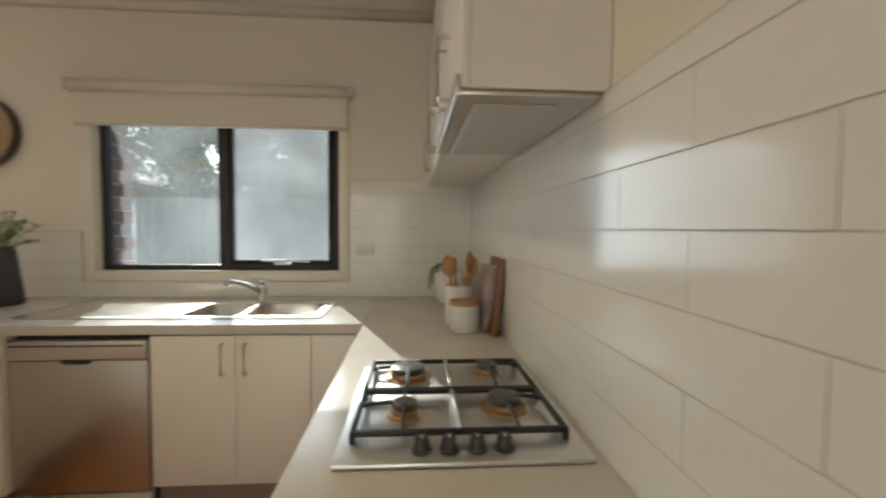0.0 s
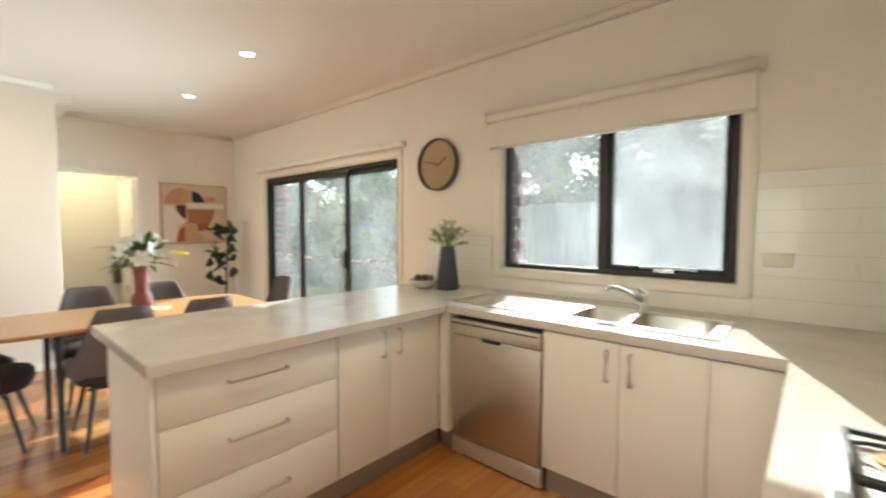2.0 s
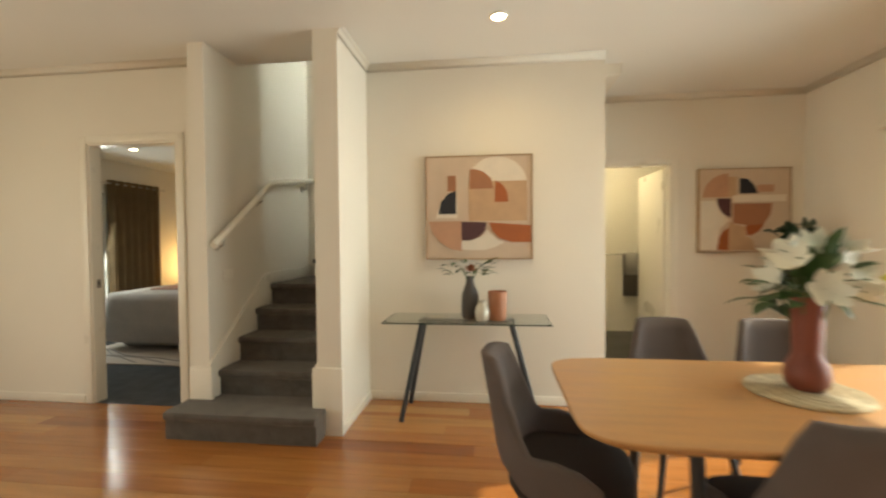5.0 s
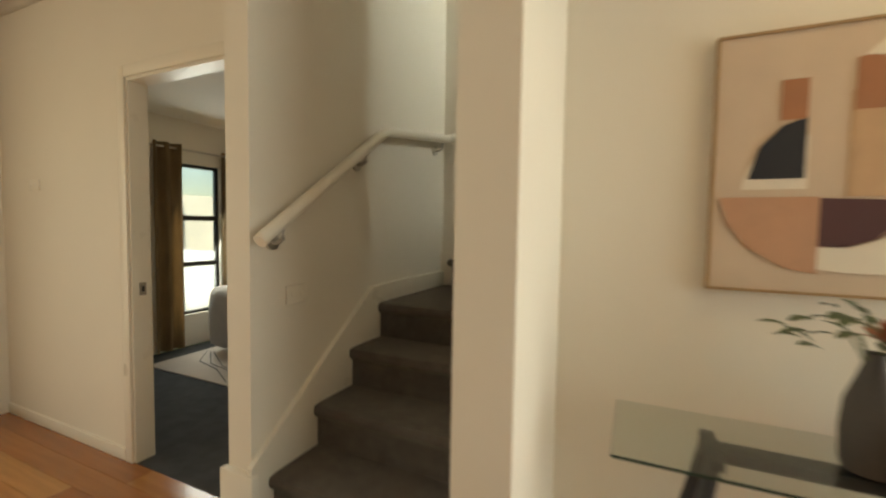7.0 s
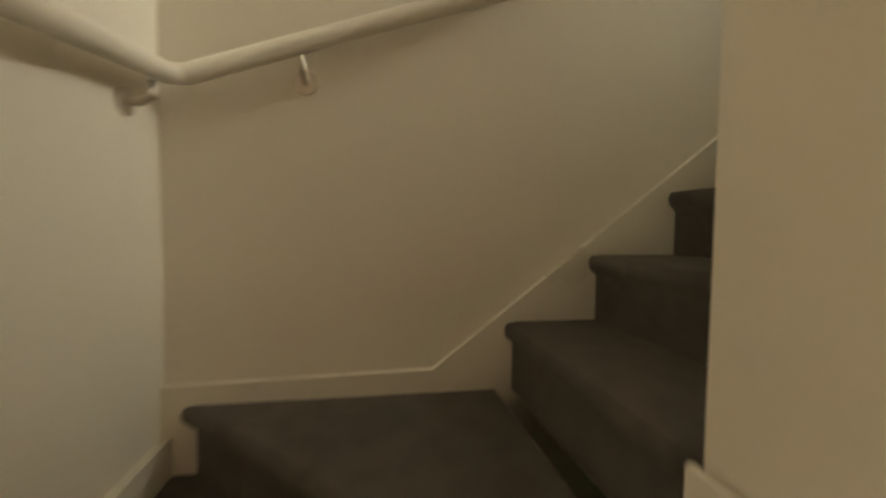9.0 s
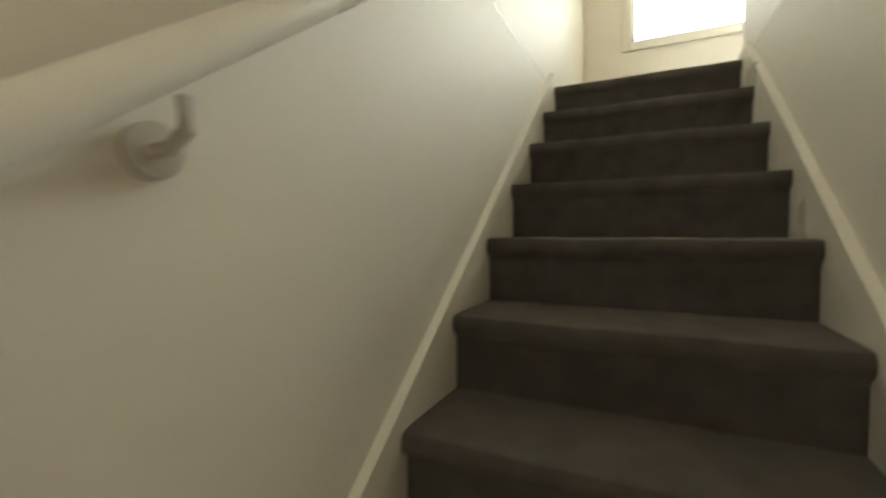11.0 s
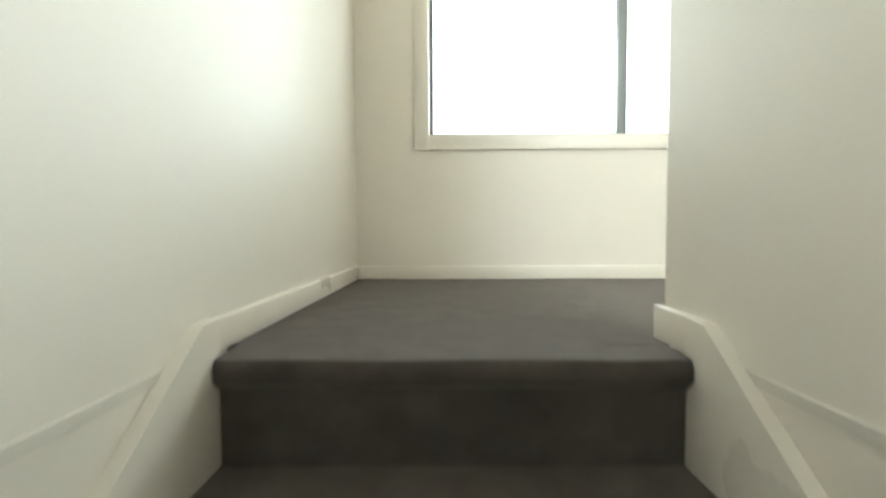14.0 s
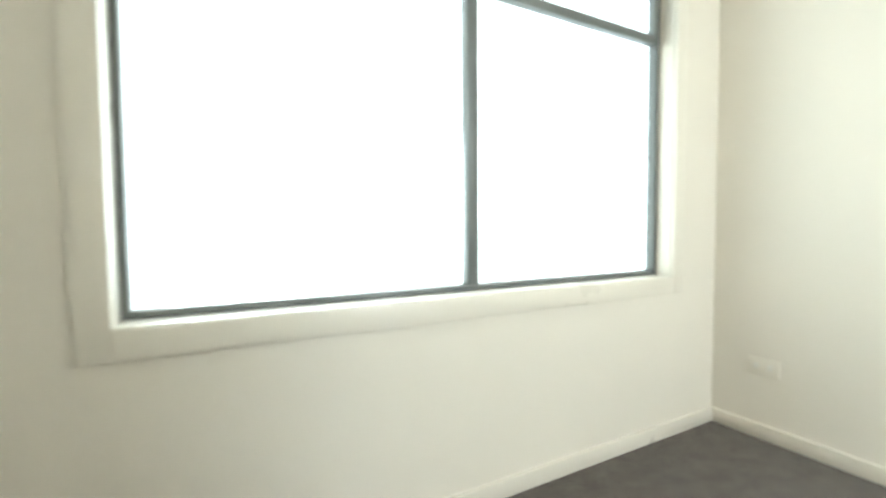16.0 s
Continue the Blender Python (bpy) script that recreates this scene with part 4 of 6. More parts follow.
def chair():
    """A padded tub chair, facing +y, its seat's middle over the origin."""
    c = thing("dining_chair", "grey-brown fabric tub dining chair with dark metal legs", "chair", None, "chairs round the dining table")
    # shell: a curved sheet swept round the seat, high at the back, low at the arms
    bm = bmesh.new()
    n, m = 28, 9
    outer, inner = [], []
    for i in range(n + 1):
        u = -1 + 2 * i / n
        ang = math.pi * 1.5 + u * 1.95
        k = abs(u)
        top = 0.868 - 0.006 * (k / 0.36) ** 4 if k < 0.36 else 0.862 - (0.862 - 0.555) * (0.5 - 0.5 * math.cos(min((k - 0.36) / 0.30, 1) * math.pi)) ** 0.8
        top -= max(0, k - 0.78) / 0.22 * 0.07
        ro, ri = [], []
        for j in range(m + 1):
            v = j / m
            z = 0.385 + (top - 0.385) * v
            bulge = 0.72 + 0.28 * math.sin(min(v * 3.2, 1) * math.pi / 2)
            lean = max(0.0, z - 0.45) * 0.20
            narrow = 1 - max(0.0, (z - 0.5)) * 0.78 * (1 if k < 0.6 else 0.4)
            ca, sa = math.cos(ang), math.sin(ang)
            x = 0.248 * bulge * math.copysign(abs(ca) ** 0.62, ca) * narrow
            y = 0.235 * bulge * math.copysign(abs(sa) ** 0.62, sa) - (lean if math.sin(ang) < 0 else 0) * (-math.sin(ang) if math.sin(ang) < 0 else 0) ** 0.6
            t = 0.042 * (1 - 0.35 * v)
            s = max(0.1, 1 - t / 0.24)
            ro.append(bm.verts.new((x, y, z)))
            ri.append(bm.verts.new((x * s, y * s + 0.004, z - 0.002)))
        outer.append(ro)
        inner.append(ri)
    for i in range(n):
        for j in range(m):
            bm.faces.new((outer[i][j], outer[i + 1][j], outer[i + 1][j + 1], outer[i][j + 1]))
            bm.faces.new((inner[i][j], inner[i][j + 1], inner[i + 1][j + 1], inner[i + 1][j]))
        bm.faces.new((outer[i][m], outer[i + 1][m], inner[i + 1][m], inner[i][m]))
        bm.faces.new((outer[i][0], inner[i][0], inner[i + 1][0], outer[i + 1][0]))
    for i in (0, n):
        for j in range(m):
            bm.faces.new((outer[i][j], outer[i][j + 1], inner[i][j + 1], inner[i][j]))
    part("backrest", bm, FABRIC, c, "", True)
    bm = bmesh.new()
    rings = []
    for s, z in ((0.15, 0.372), (0.70, 0.365), (0.90, 0.378), (0.97, 0.41), (0.96, 0.445), (0.88, 0.468), (0.5, 0.478), (0.1, 0.476)):
        ring = []
        for i in range(36):
            a = math.tau * i / 36
            x, y = math.cos(a), math.sin(a)
            e = 0.62
            ring.append(bm.verts.new((0.235 * s * math.copysign(abs(x) ** e, x), 0.235 * s * math.copysign(abs(y) ** e, y) + 0.02, z)))
        rings.append(ring)
    for a, b in zip(rings, rings[1:]):
        for i in range(36):
            bm.faces.new((a[i], a[(i + 1) % 36], b[(i + 1) % 36], b[i]))
    bm.faces.new(rings[0][::-1])
    bm.faces.new(rings[-1])
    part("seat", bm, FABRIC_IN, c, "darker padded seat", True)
    for s in (-1, 1):
        part("seat_bar", boxes((-0.17, s * 0.13 - 0.012, 0.345, 0.17, s * 0.13 + 0.012, 0.366), bevel=0.003), BLACK_METAL, c)
    for sx in (-1, 1):
        for sy in (-1, 1):
            bm = bmesh.new()
            rod(bm, (sx * 0.20, sy * 0.215 + (0 if sy > 0 else -0.02), 0.0), (sx * 0.135, sy * 0.13, 0.372), 0.010, 0.016, 12)
            part("leg", bm, BLACK_METAL, c)
    return c


ch = chair()
spots = [(-4.33, -2.675, -11), (-4.035, -2.06, 90), (-4.035, -1.555, 90), (-4.81, -2.045, -90), (-4.80, -1.53, -90), (-4.64, -0.80, 178)]
ch.matrix_basis = pose(spots[0][0], spots[0][1], 0, 0, 0, spots[0][2])
for x, y, a in spots[1:]:
    copy_thing(ch, pose(x, y, 0, 0, 0, a))

tb = thing("dining_table", "oak veneer dining table with rounded ends and dark legs", "table")
bm = bmesh.new()
tx, ty = (-4.70, -3.85), (-2.70, -1.06)
cx, cy, hx, hy = (tx[0] + tx[1]) / 2, (ty[0] + ty[1]) / 2, (tx[1] - tx[0]) / 2, (ty[1] - ty[0]) / 2
outline = []
N = 160
for i in range(N):
    a = math.tau * i / N
    c, s = math.cos(a), math.sin(a)
    outline.append((cx + hx * math.copysign(abs(c) ** 0.24, c), cy + hy * math.copysign(abs(s) ** 0.24, s)))
rings = []
for k, z in ((0.965, 0.722), (0.998, 0.738), (1.0, 0.746), (0.994, 0.75)):
    rings.append([bm.verts.new((cx + (x - cx) * k, cy + (y - cy) * k, z)) for x, y in outline])
for a, b in zip(rings, rings[1:]):
    for i in range(N):
        bm.faces.new((a[i], a[(i + 1) % N], b[(i + 1) % N], b[i]))
bm.faces.new(rings[0][::-1])
bm.faces.new(rings[-1])
part("tabletop", bm, OAK, tb, "", 30)
part("under_rail", boxes((cx - 0.03, ty[0] + 0.35, 0.69, cx + 0.03, ty[1] - 0.35, 0.7215), (cx - 0.28, ty[0] + 0.33, 0.69, cx + 0.28, ty[0] + 0.38, 0.7215), (cx - 0.28, ty[1] - 0.38, 0.69, cx + 0.28, ty[1] - 0.33, 0.7215), bevel=0.003), BLACK_METAL, tb)
for sx in (-1, 1):
    for yy in (ty[0] + 0.355, ty[1] - 0.355):
        bm = bmesh.new()
        rod(bm, (cx + sx * 0.33, yy, 0), (cx + sx * 0.26, yy, 0.70), 0.016, 0.022, 14)
        part("leg", bm, BLACK_METAL, tb)

# vase of lilies on a woven mat
LEAF = surface("dark_green_leaf", (0.06, 0.125, 0.04), 0.45, vary=0.35, scale=14, bump=0.02, fine=60, each=0.2)
LEAF_PALE = surface("yellow_green_leaf", (0.19, 0.25, 0.06), 0.5, vary=0.3, scale=14, bump=0.02, fine=60)
PETAL = surface("white_petal", (0.80, 0.80, 0.72), 0.5, vary=0.06, scale=20, bump=0.02, fine=90)
STEM = surface("green_stem", (0.07, 0.12, 0.035), 0.5, vary=0.2)
mat = thing("table_mat", "round pale woven placemat on the dining table", "placemat")
bm = bmesh.new()
for k in range(14):
    r = 0.012 + k * 0.0128
    pts = [(-4.31 + r * math.cos(a * math.tau / 40), -1.85 + r * math.sin(a * math.tau / 40), 0.756 + 0.0012 * math.sin(a * 5 + k * 2)) for a in range(41)]
    tube(bm, pts, 0.0065, 6)
part("weave", bm, surface("seagrass", (0.50, 0.42, 0.28), 0.85, vary=0.25, scale=30, bump=0.08, fine=300), mat)
vs = thing("flower_vase", "tall terracotta red ceramic vase with a round foot", "vase")
bm = bmesh.new()
lathe(bm, [(0.0, 0.0), (0.045, 0.0), (0.064, 0.018), (0.069, 0.05), (0.064, 0.085), (0.050, 0.11), (0.044, 0.125), (0.044, 0.145), (0.048, 0.28), (0.050, 0.33), (0.045, 0.33), (0.042, 0.28), (0.036, 0.14), (0.0, 0.13)], 36, (-4.32, -1.84, 0.763))
part("body", bm, surface("terracotta_glaze", (0.22, 0.055, 0.035), 0.5, vary=0.12, scale=9, bump=0.02, fine=120), vs, "", 40)


def leaf(bm, base, tip, width, droop=0.0, normal=None):
    """A pointed leaf, folded along its middle."""
    b, t = Vector(base), Vector(tip)
    d = t - b
    side = d.cross(normal or Vector((0.1, 0.2, 1))).normalized() * width / 2
    up = side.cross(d).normalized()
    mid = [b + d * f + up * (droop * math.sin(f * math.pi)) for f in (0, 0.25, 0.55, 0.82, 1)]
    ws = (0.12, 0.8, 1.0, 0.6, 0.02)
    L = [bm.verts.new(m + side * w + up * width * 0.12 * w) for m, w in zip(mid, ws)]
    M = [bm.verts.new(m) for m in mid]
    R = [bm.verts.new(m - side * w + up * width * 0.12 * w) for m, w in zip(mid, ws)]
    for i in range(4):
        bm.faces.new((L[i], M[i], M[i + 1], L[i + 1]))
        bm.faces.new((M[i], R[i], R[i + 1], M[i + 1]))


rng = random.Random(4)
fl = thing("lily_bouquet", "bouquet of white lilies and leaves with a yellow bud", "flowers")
head = Vector((-4.32, -1.84, 1.10))
bmS, bmL, bmP = bmesh.new(), bmesh.new(), bmesh.new()
blooms = []
for k in range(24):
    a, e = k * 2.4 + rng.uniform(-0.3, 0.3), rng.uniform(-0.25, 1.2)
    r = rng.uniform(0.08, 0.165)
    tip = head + Vector((math.cos(a) * math.cos(e) * r * 1.0, math.sin(a) * math.cos(e) * r * 1.25, math.sin(e) * r * 1.0 + 0.04))
    tube(bmS, [head + Vector((rng.uniform(-.02, .02), rng.uniform(-.02, .02), -0.22)), head + (tip - head) * 0.5 + Vector((0, 0, 0.02)), tip], 0.0035, 6)
    blooms.append(tip)
part("stems", bmS, STEM, fl)
for tip in blooms[:10]:
    out = (tip - head).normalized()
    bmF = bmesh.new()
    q = out.to_track_quat("Z", "Y")
    for p in range(6):
        ang = math.tau * p / 6 + rng.uniform(-0.2, 0.2)
        v = q @ Vector((math.cos(ang) * 0.07, math.sin(ang) * 0.07, 0.045))
        leaf(bmF, tip, tip + v, 0.048, -0.016, out)
    part("bloom", bmF, PETAL, fl, "white lily bloom")
for k in range(60):
    a, e = rng.uniform(0, math.tau), rng.uniform(-0.35, 1.2)
    v = Vector((math.cos(a) * math.cos(e), math.sin(a) * math.cos(e), math.sin(e)))
    b = head + v * rng.uniform(0.01, 0.14)
    leaf(bmL, b, b + v * rng.uniform(0.07, 0.13) + Vector((0, 0, rng.uniform(-0.04, 0.02))), rng.uniform(0.035, 0.06), 0.01)
part("leaves", bmL, LEAF, fl)
bm = bmesh.new()
lathe(bm, [(0.0, 0.0), (0.010, 0.01), (0.017, 0.05), (0.012, 0.09), (0.0, 0.115)], 12)
bmesh.ops.transform(bm, matrix=look((-4.28, -1.64, 1.165), (-4.30, -1.72, 1.175)), verts=bm.verts)
part("bud", bm, surface("yellow_bud", (0.72, 0.66, 0.02), 0.5, vary=0.1), fl, "bright yellow lily bud", True)

# console table
co = thing("console_table", "glass-topped console table with dark A-frame legs", "console table")
CGLASS = clear_glass("console_glass", (0.92, 0.955, 0.94), 0.0)
part("glass_top", boxes((-6.0, -3.735, 0.708, -5.585, -2.555, 0.718), bevel=0.002), CGLASS, co, "clear tempered glass top")
part("glass_edge", boxes((-5.5845, -3.735, 0.7085, -5.583, -2.555, 0.7175), (-6.0, -3.7365, 0.7085, -5.585, -3.7355, 0.7175), (-6.0, -2.5545, 0.7085, -5.585, -2.5535, 0.7175)), surface("green_glass_edge", (0.03, 0.055, 0.045), 0.2, vary=0.1), co, "dark green polished glass edge")
part("top_rail", boxes((-5.83, -3.50, 0.672, -5.76, -2.79, 0.7075), bevel=0.003), BLACK_METAL, co)
for sy, ye in ((-3.47, -3.61), (-2.82, -2.64)):
    for xe in (-5.97, -5.62):
        bm = bmesh.new()
        rod(bm, (xe, ye, 0), (-5.795 + (xe + 5.795) * 0.35, sy, 0.69), 0.017, 0.022, 10)
        part("leg", bm, BLACK_METAL, co)
for y in (-3.47, -2.82):
    part("cross_bar", boxes((-5.90, y - 0.02, 0.68, -5.69, y + 0.02, 0.7065), bevel=0.002), BLACK_METAL, co)
bv = thing("console_vase", "dark grey bottle-shaped ceramic vase on the console", "vase")
bm = bmesh.new()
lathe(bm, [(0, 0), (0.055, 0), (0.062, 0.02), (0.066, 0.10), (0.06, 0.18), (0.035, 0.25), (0.024, 0.29), (0.027, 0.31), (0.022, 0.31), (0.018, 0.28), (0, 0.27)], 32, (-5.80, -3.12, 0.7185))
part("body", bm, surface("dark_grey_ceramic", (0.062, 0.055, 0.052), 0.6, vary=0.12, scale=12, bump=0.03, fine=90), bv, "", 40)
ar = thing("leaf_arrangement", "low spray of eucalyptus leaves with a rust protea", "flowers")
bm = bmesh.new()
h2 = Vector((-5.80, -3.12, 1.01))
for k in range(46):
    a = rng.uniform(0, math.tau)
    sp = rng.uniform(0.03, 0.19)
    b = h2 + Vector((math.cos(a) * sp * 0.6, math.sin(a) * sp, rng.uniform(0.02, 0.12)))
    leaf(bm, b, b + Vector((math.cos(a) * 0.05, math.sin(a) * 0.075, rng.uniform(-0.02, 0.05))), 0.034, 0.006)
part("leaves", bm, surface("eucalyptus_leaf", (0.075, 0.105, 0.05), 0.5, vary=0.3, scale=20), ar)
bm = bmesh.new()
for k in range(7):
    a = math.tau * k / 7
    tube(bm, [h2 + Vector((0, 0, -0.05)), h2 + Vector((math.cos(a) * 0.03, math.sin(a) * 0.06, 0.06))], 0.0025, 5)
part("stems", bm, STEM, ar)
bm = bmesh.new()
for k in range(26):
    a, e = rng.uniform(0, math.tau), rng.uniform(0.2, 1.4)
    b = h2 + Vector((0.03, 0.0, 0.055))
    leaf(bm, b, b + Vector((math.cos(a) * math.cos(e), math.sin(a) * math.cos(e), math.sin(e))) * 0.06, 0.02)
part("protea", bm, surface("rust_petal", (0.30, 0.09, 0.04), 0.7, vary=0.2), ar, "rust coloured protea")
gv = thing("glass_bud_vase", "small pale glass vase on the console", "vase")
bm = bmesh.new()
lathe(bm, [(0, 0), (0.04, 0), (0.052, 0.025), (0.054, 0.06), (0.045, 0.10), (0.026, 0.13), (0.03, 0.145), (0.026, 0.145), (0.022, 0.128), (0, 0.12)], 28, (-5.72, -3.03, 0.7185))
part("body", bm, surface("pale_ribbed_glass", (0.55, 0.52, 0.44), 0.15, vary=0.08, scale=20, spec=0.7), gv, "", 40)
cp = thing("copper_pot", "terracotta pink tumbler pot on the console", "pot")
bm = bmesh.new()
lathe(bm, [(0, 0), (0.058, 0), (0.062, 0.01), (0.068, 0.205), (0.064, 0.205), (0.058, 0.02), (0, 0.015)], 32, (-5.76, -2.92, 0.7185))
part("body", bm, surface("terracotta_pink", (0.40, 0.17, 0.09), 0.45, vary=0.12, scale=10, bump=0.02), cp, "", 40)

# paintings
ART_BASE = surface("canvas_beige", (0.60, 0.47, 0.36), 0.85, vary=0.06, scale=8, bump=0.05, fine=500)
INK = {"w": surface("paint_white", (0.74, 0.66, 0.56), 0.8, vary=0.05, scale=12, bump=0.04, fine=300), "p": surface("paint_blush", (0.50, 0.28, 0.18), 0.8, vary=0.09, scale=12, bump=0.04, fine=300),
       "t": surface("paint_tan", (0.52, 0.34, 0.21), 0.8, vary=0.09, scale=12, bump=0.04, fine=300), "b": surface("paint_brown", (0.36, 0.16, 0.085), 0.8, vary=0.09, scale=12, bump=0.04, fine=300),
       "r": surface("paint_rust", (0.36, 0.105, 0.035), 0.8, vary=0.10, scale=12, bump=0.04, fine=300), "m": surface("paint_maroon", (0.085, 0.035, 0.038), 0.8, vary=0.10, scale=12), "k": surface("paint_black", (0.022, 0.023, 0.03), 0.8, vary=0.10, scale=12)}


def sector(cx, cy, r, a0, a1, n=28):
    return [(cx, cy)] + [(cx + r * math.cos(radians(a0 + (a1 - a0) * i / n)), cy + r * math.sin(radians(a0 + (a1 - a0) * i / n))) for i in range(n + 1)]


def rect(x0, y0, x1, y1):
    return [(x0, y0), (x1, y0), (x1, y1), (x0, y1)]


def painting(name, label, x, y0, z0, w, h, shapes):
    """A framed canvas that faces +x; shapes are in the canvas's own unit square, from its lower left."""
    p = thing(name, label, "painting", pose(x, y0, z0))
    bm = bmesh.new()
    for r in ((0, 0, w, 0.008), (0, h - 0.008, w, h), (0, 0.008, 0.008, h - 0.008), (w - 0.008, 0.008, w, h - 0.008)):
        box(bm, 0.002, r[0], r[1], 0.038, r[2], r[3])
    part("frame", bm, surface("thin_oak_frame", (0.36, 0.23, 0.12), 0.5, vary=0.15) if "thin_oak_frame" not in bpy.data.materials else bpy.data.materials["thin_oak_frame"], p, "thin oak frame")
    part("canvas", boxes((0.003, 0.0085, 0.0085, 0.030, w - 0.0085, h - 0.0085)), ART_BASE, p)
    for i, (ink, pts) in enumerate(shapes):
        bm = bmesh.new()
        lo, hi = 0.0305 + 0.0004 * i, 0.0315 + 0.0004 * i
        a = [bm.verts.new((lo, u * w, v * h)) for u, v in pts]
        b = [bm.verts.new((hi, u * w, v * h)) for u, v in pts]
        n = len(pts)
        bm.faces.new(a[::-1])
        bm.faces.new(b)
        for k in range(n):
            bm.faces.new((a[k], a[(k + 1) % n], b[(k + 1) % n], b[k]))
        part("paint_shape", bm, INK[ink], p)


S1 = [("w", sector(0.67, 0.70, 0.285, -5, 150)), ("w", sector(0.30, 0.40, 0.20, 90, 180)), ("t", rect(0.41, 0.37, 0.95, 0.75)), ("b", [(0.42, 0.68)] + sector(0.44, 0.68, 0.19, 0, 90)[1:] + [(0.42, 0.86)] + []),
      ("b", [(0.42, 0.68), (0.64, 0.68), (0.62, 0.78), (0.55, 0.84), (0.46, 0.865), (0.42, 0.865)]), ("t", rect(0.42, 0.37, 0.66, 0.68)), ("r", [(0.65, 0.55), (0.78, 0.55), (0.77, 0.64), (0.73, 0.71), (0.66, 0.76)]),
      ("b", rect(0.21, 0.66, 0.29, 0.81)), ("k", [(0.12, 0.44), (0.29, 0.44), (0.29, 0.665), (0.22, 0.64), (0.15, 0.56)]),
      ("p", [(0.03, 0.37), (0.34, 0.37), (0.34, 0.08), (0.24, 0.10), (0.13, 0.17), (0.06, 0.26)]), ("m", [(0.34, 0.365), (0.575, 0.355), (0.56, 0.28), (0.50, 0.215), (0.42, 0.185), (0.34, 0.185)]),
      ("w", [(0.34, 0.18), (0.43, 0.18), (0.52, 0.22), (0.58, 0.29), (0.62, 0.24), (0.68, 0.185), (0.74, 0.165), (0.66, 0.12), (0.55, 0.09), (0.42, 0.09), (0.34, 0.10)]),
      ("r", [(0.60, 0.355), (0.985, 0.325), (0.985, 0.165), (0.80, 0.165), (0.69, 0.205), (0.63, 0.27)])]
S2 = [("p", sector(0.33, 0.66, 0.28, 90, 180)[1:] + [(0.33, 0.66)]), ("t", rect(0.33, 0.66, 0.42, 0.90)), ("k", [(0.45, 0.70), (0.65, 0.70), (0.61, 0.80), (0.54, 0.87), (0.45, 0.885)]), ("p", rect(0.64, 0.715, 0.82, 0.80)),
      ("m", [(0.21, 0.645), (0.36, 0.645), (0.36, 0.41), (0.28, 0.46), (0.22, 0.55)]), ("w", rect(0.38, 0.60, 0.95, 0.68)), ("w", [(0.03, 0.62), (0.20, 0.62), (0.24, 0.50), (0.34, 0.38), (0.24, 0.28), (0.22, 0.03), (0.03, 0.03)]),
      ("b", [(0.38, 0.58), (0.80, 0.58), (0.78, 0.44), (0.70, 0.32), (0.55, 0.32), (0.38, 0.35)]), ("r", [(0.52, 0.32), (0.72, 0.335), (0.66, 0.25), (0.58, 0.20), (0.53, 0.21)]),
      ("r", [(0.21, 0.03), (0.33, 0.03), (0.34, 0.30), (0.28, 0.26), (0.23, 0.18)]), ("t", [(0.33, 0.03), (0.62, 0.03), (0.60, 0.14), (0.52, 0.20), (0.52, 0.30), (0.34, 0.36)])]
painting("painting", "framed abstract canvas of rust, blush and black arcs", ART_X, -3.478, 1.143, 0.832, 0.812, S1)
painting("painting", "framed abstract canvas of blush, maroon and tan curves", WEST, -0.965, 1.150, 0.832, 0.812, S2)

# fiddle-leaf plant in the corner by the sliding door
fp = thing("indoor_fig", "tall dark green rubber-leaf pot plant in the corner", "potted plant")
bm = bmesh.new()
lathe(bm, [(0, 0), (0.11, 0), (0.14, 0.05), (0.15, 0.28), (0.14, 0.28), (0.13, 0.24), (0, 0.24)], 28, (-6.72, -0.32, 0))
part("pot", bm, surface("plant_pot_grey", (0.30, 0.28, 0.25), 0.7, vary=0.1), fp, "", 40)
bm = bmesh.new()
stem = [(-6.72, -0.32, 0.2), (-6.71, -0.30, 0.6), (-6.73, -0.28, 1.0), (-6.72, -0.26, 1.38)]
tube(bm, stem, [0.014, 0.012, 0.010, 0.006], 8)
tube(bm, [(-6.72, -0.29, 0.75), (-6.68, -0.42, 1.0), (-6.66, -0.46, 1.2)], 0.006, 7)
part("trunk", bm, surface("bark_brown", (0.11, 0.07, 0.045), 0.8, vary=0.2), fp)
bm = bmesh.new()
for k in range(46):
    z = rng.uniform(0.74, 1.44) if k > 4 else rng.uniform(0.5, 0.7)
    a = rng.uniform(0, math.tau)
    c = Vector((-6.71, -0.30 - (0.12 if k % 3 == 0 else 0.0), z))
    v = Vector((math.cos(a) * 0.17, math.sin(a) * 0.17, rng.uniform(-0.03, 0.08)))
    leaf(bm, c + v * 0.25, c + v * rng.uniform(0.8, 1.15), rng.uniform(0.13, 0.18), 0.02, Vector((rng.gauss(0, .6), rng.gauss(0, .6), 0.6)))
part("leaves", bm, surface("rubber_leaf", (0.028, 0.055, 0.026), 0.4, vary=0.3, scale=9), fp)

# wall clock
ck = thing("wall_clock", "round wooden wall clock with a thin dark rim", "clock")
WOODF = surface("clock_face_wood", (0.47, 0.265, 0.11), 0.45, vary=0.12, scale=4, fine=60, stretch=(1, 9, 9), bump=0.01)
c = (-2.985, 1.897)


def disc(name, mat, r0, r1, y0, y1, parent, label="", sides=56):
    bm = bmesh.new()
    lathe(bm, [(r0, 0.0), (r1, 0.0), (r1, y1 - y0), (r0, y1 - y0), (r0, 0.0)] if r0 else [(0, 0), (r1, 0), (r1, y1 - y0), (0, y1 - y0)], sides)
    return part(name, bm, mat, parent, label, 40, pose(c[0], y0, c[1], 90, 0, 0))


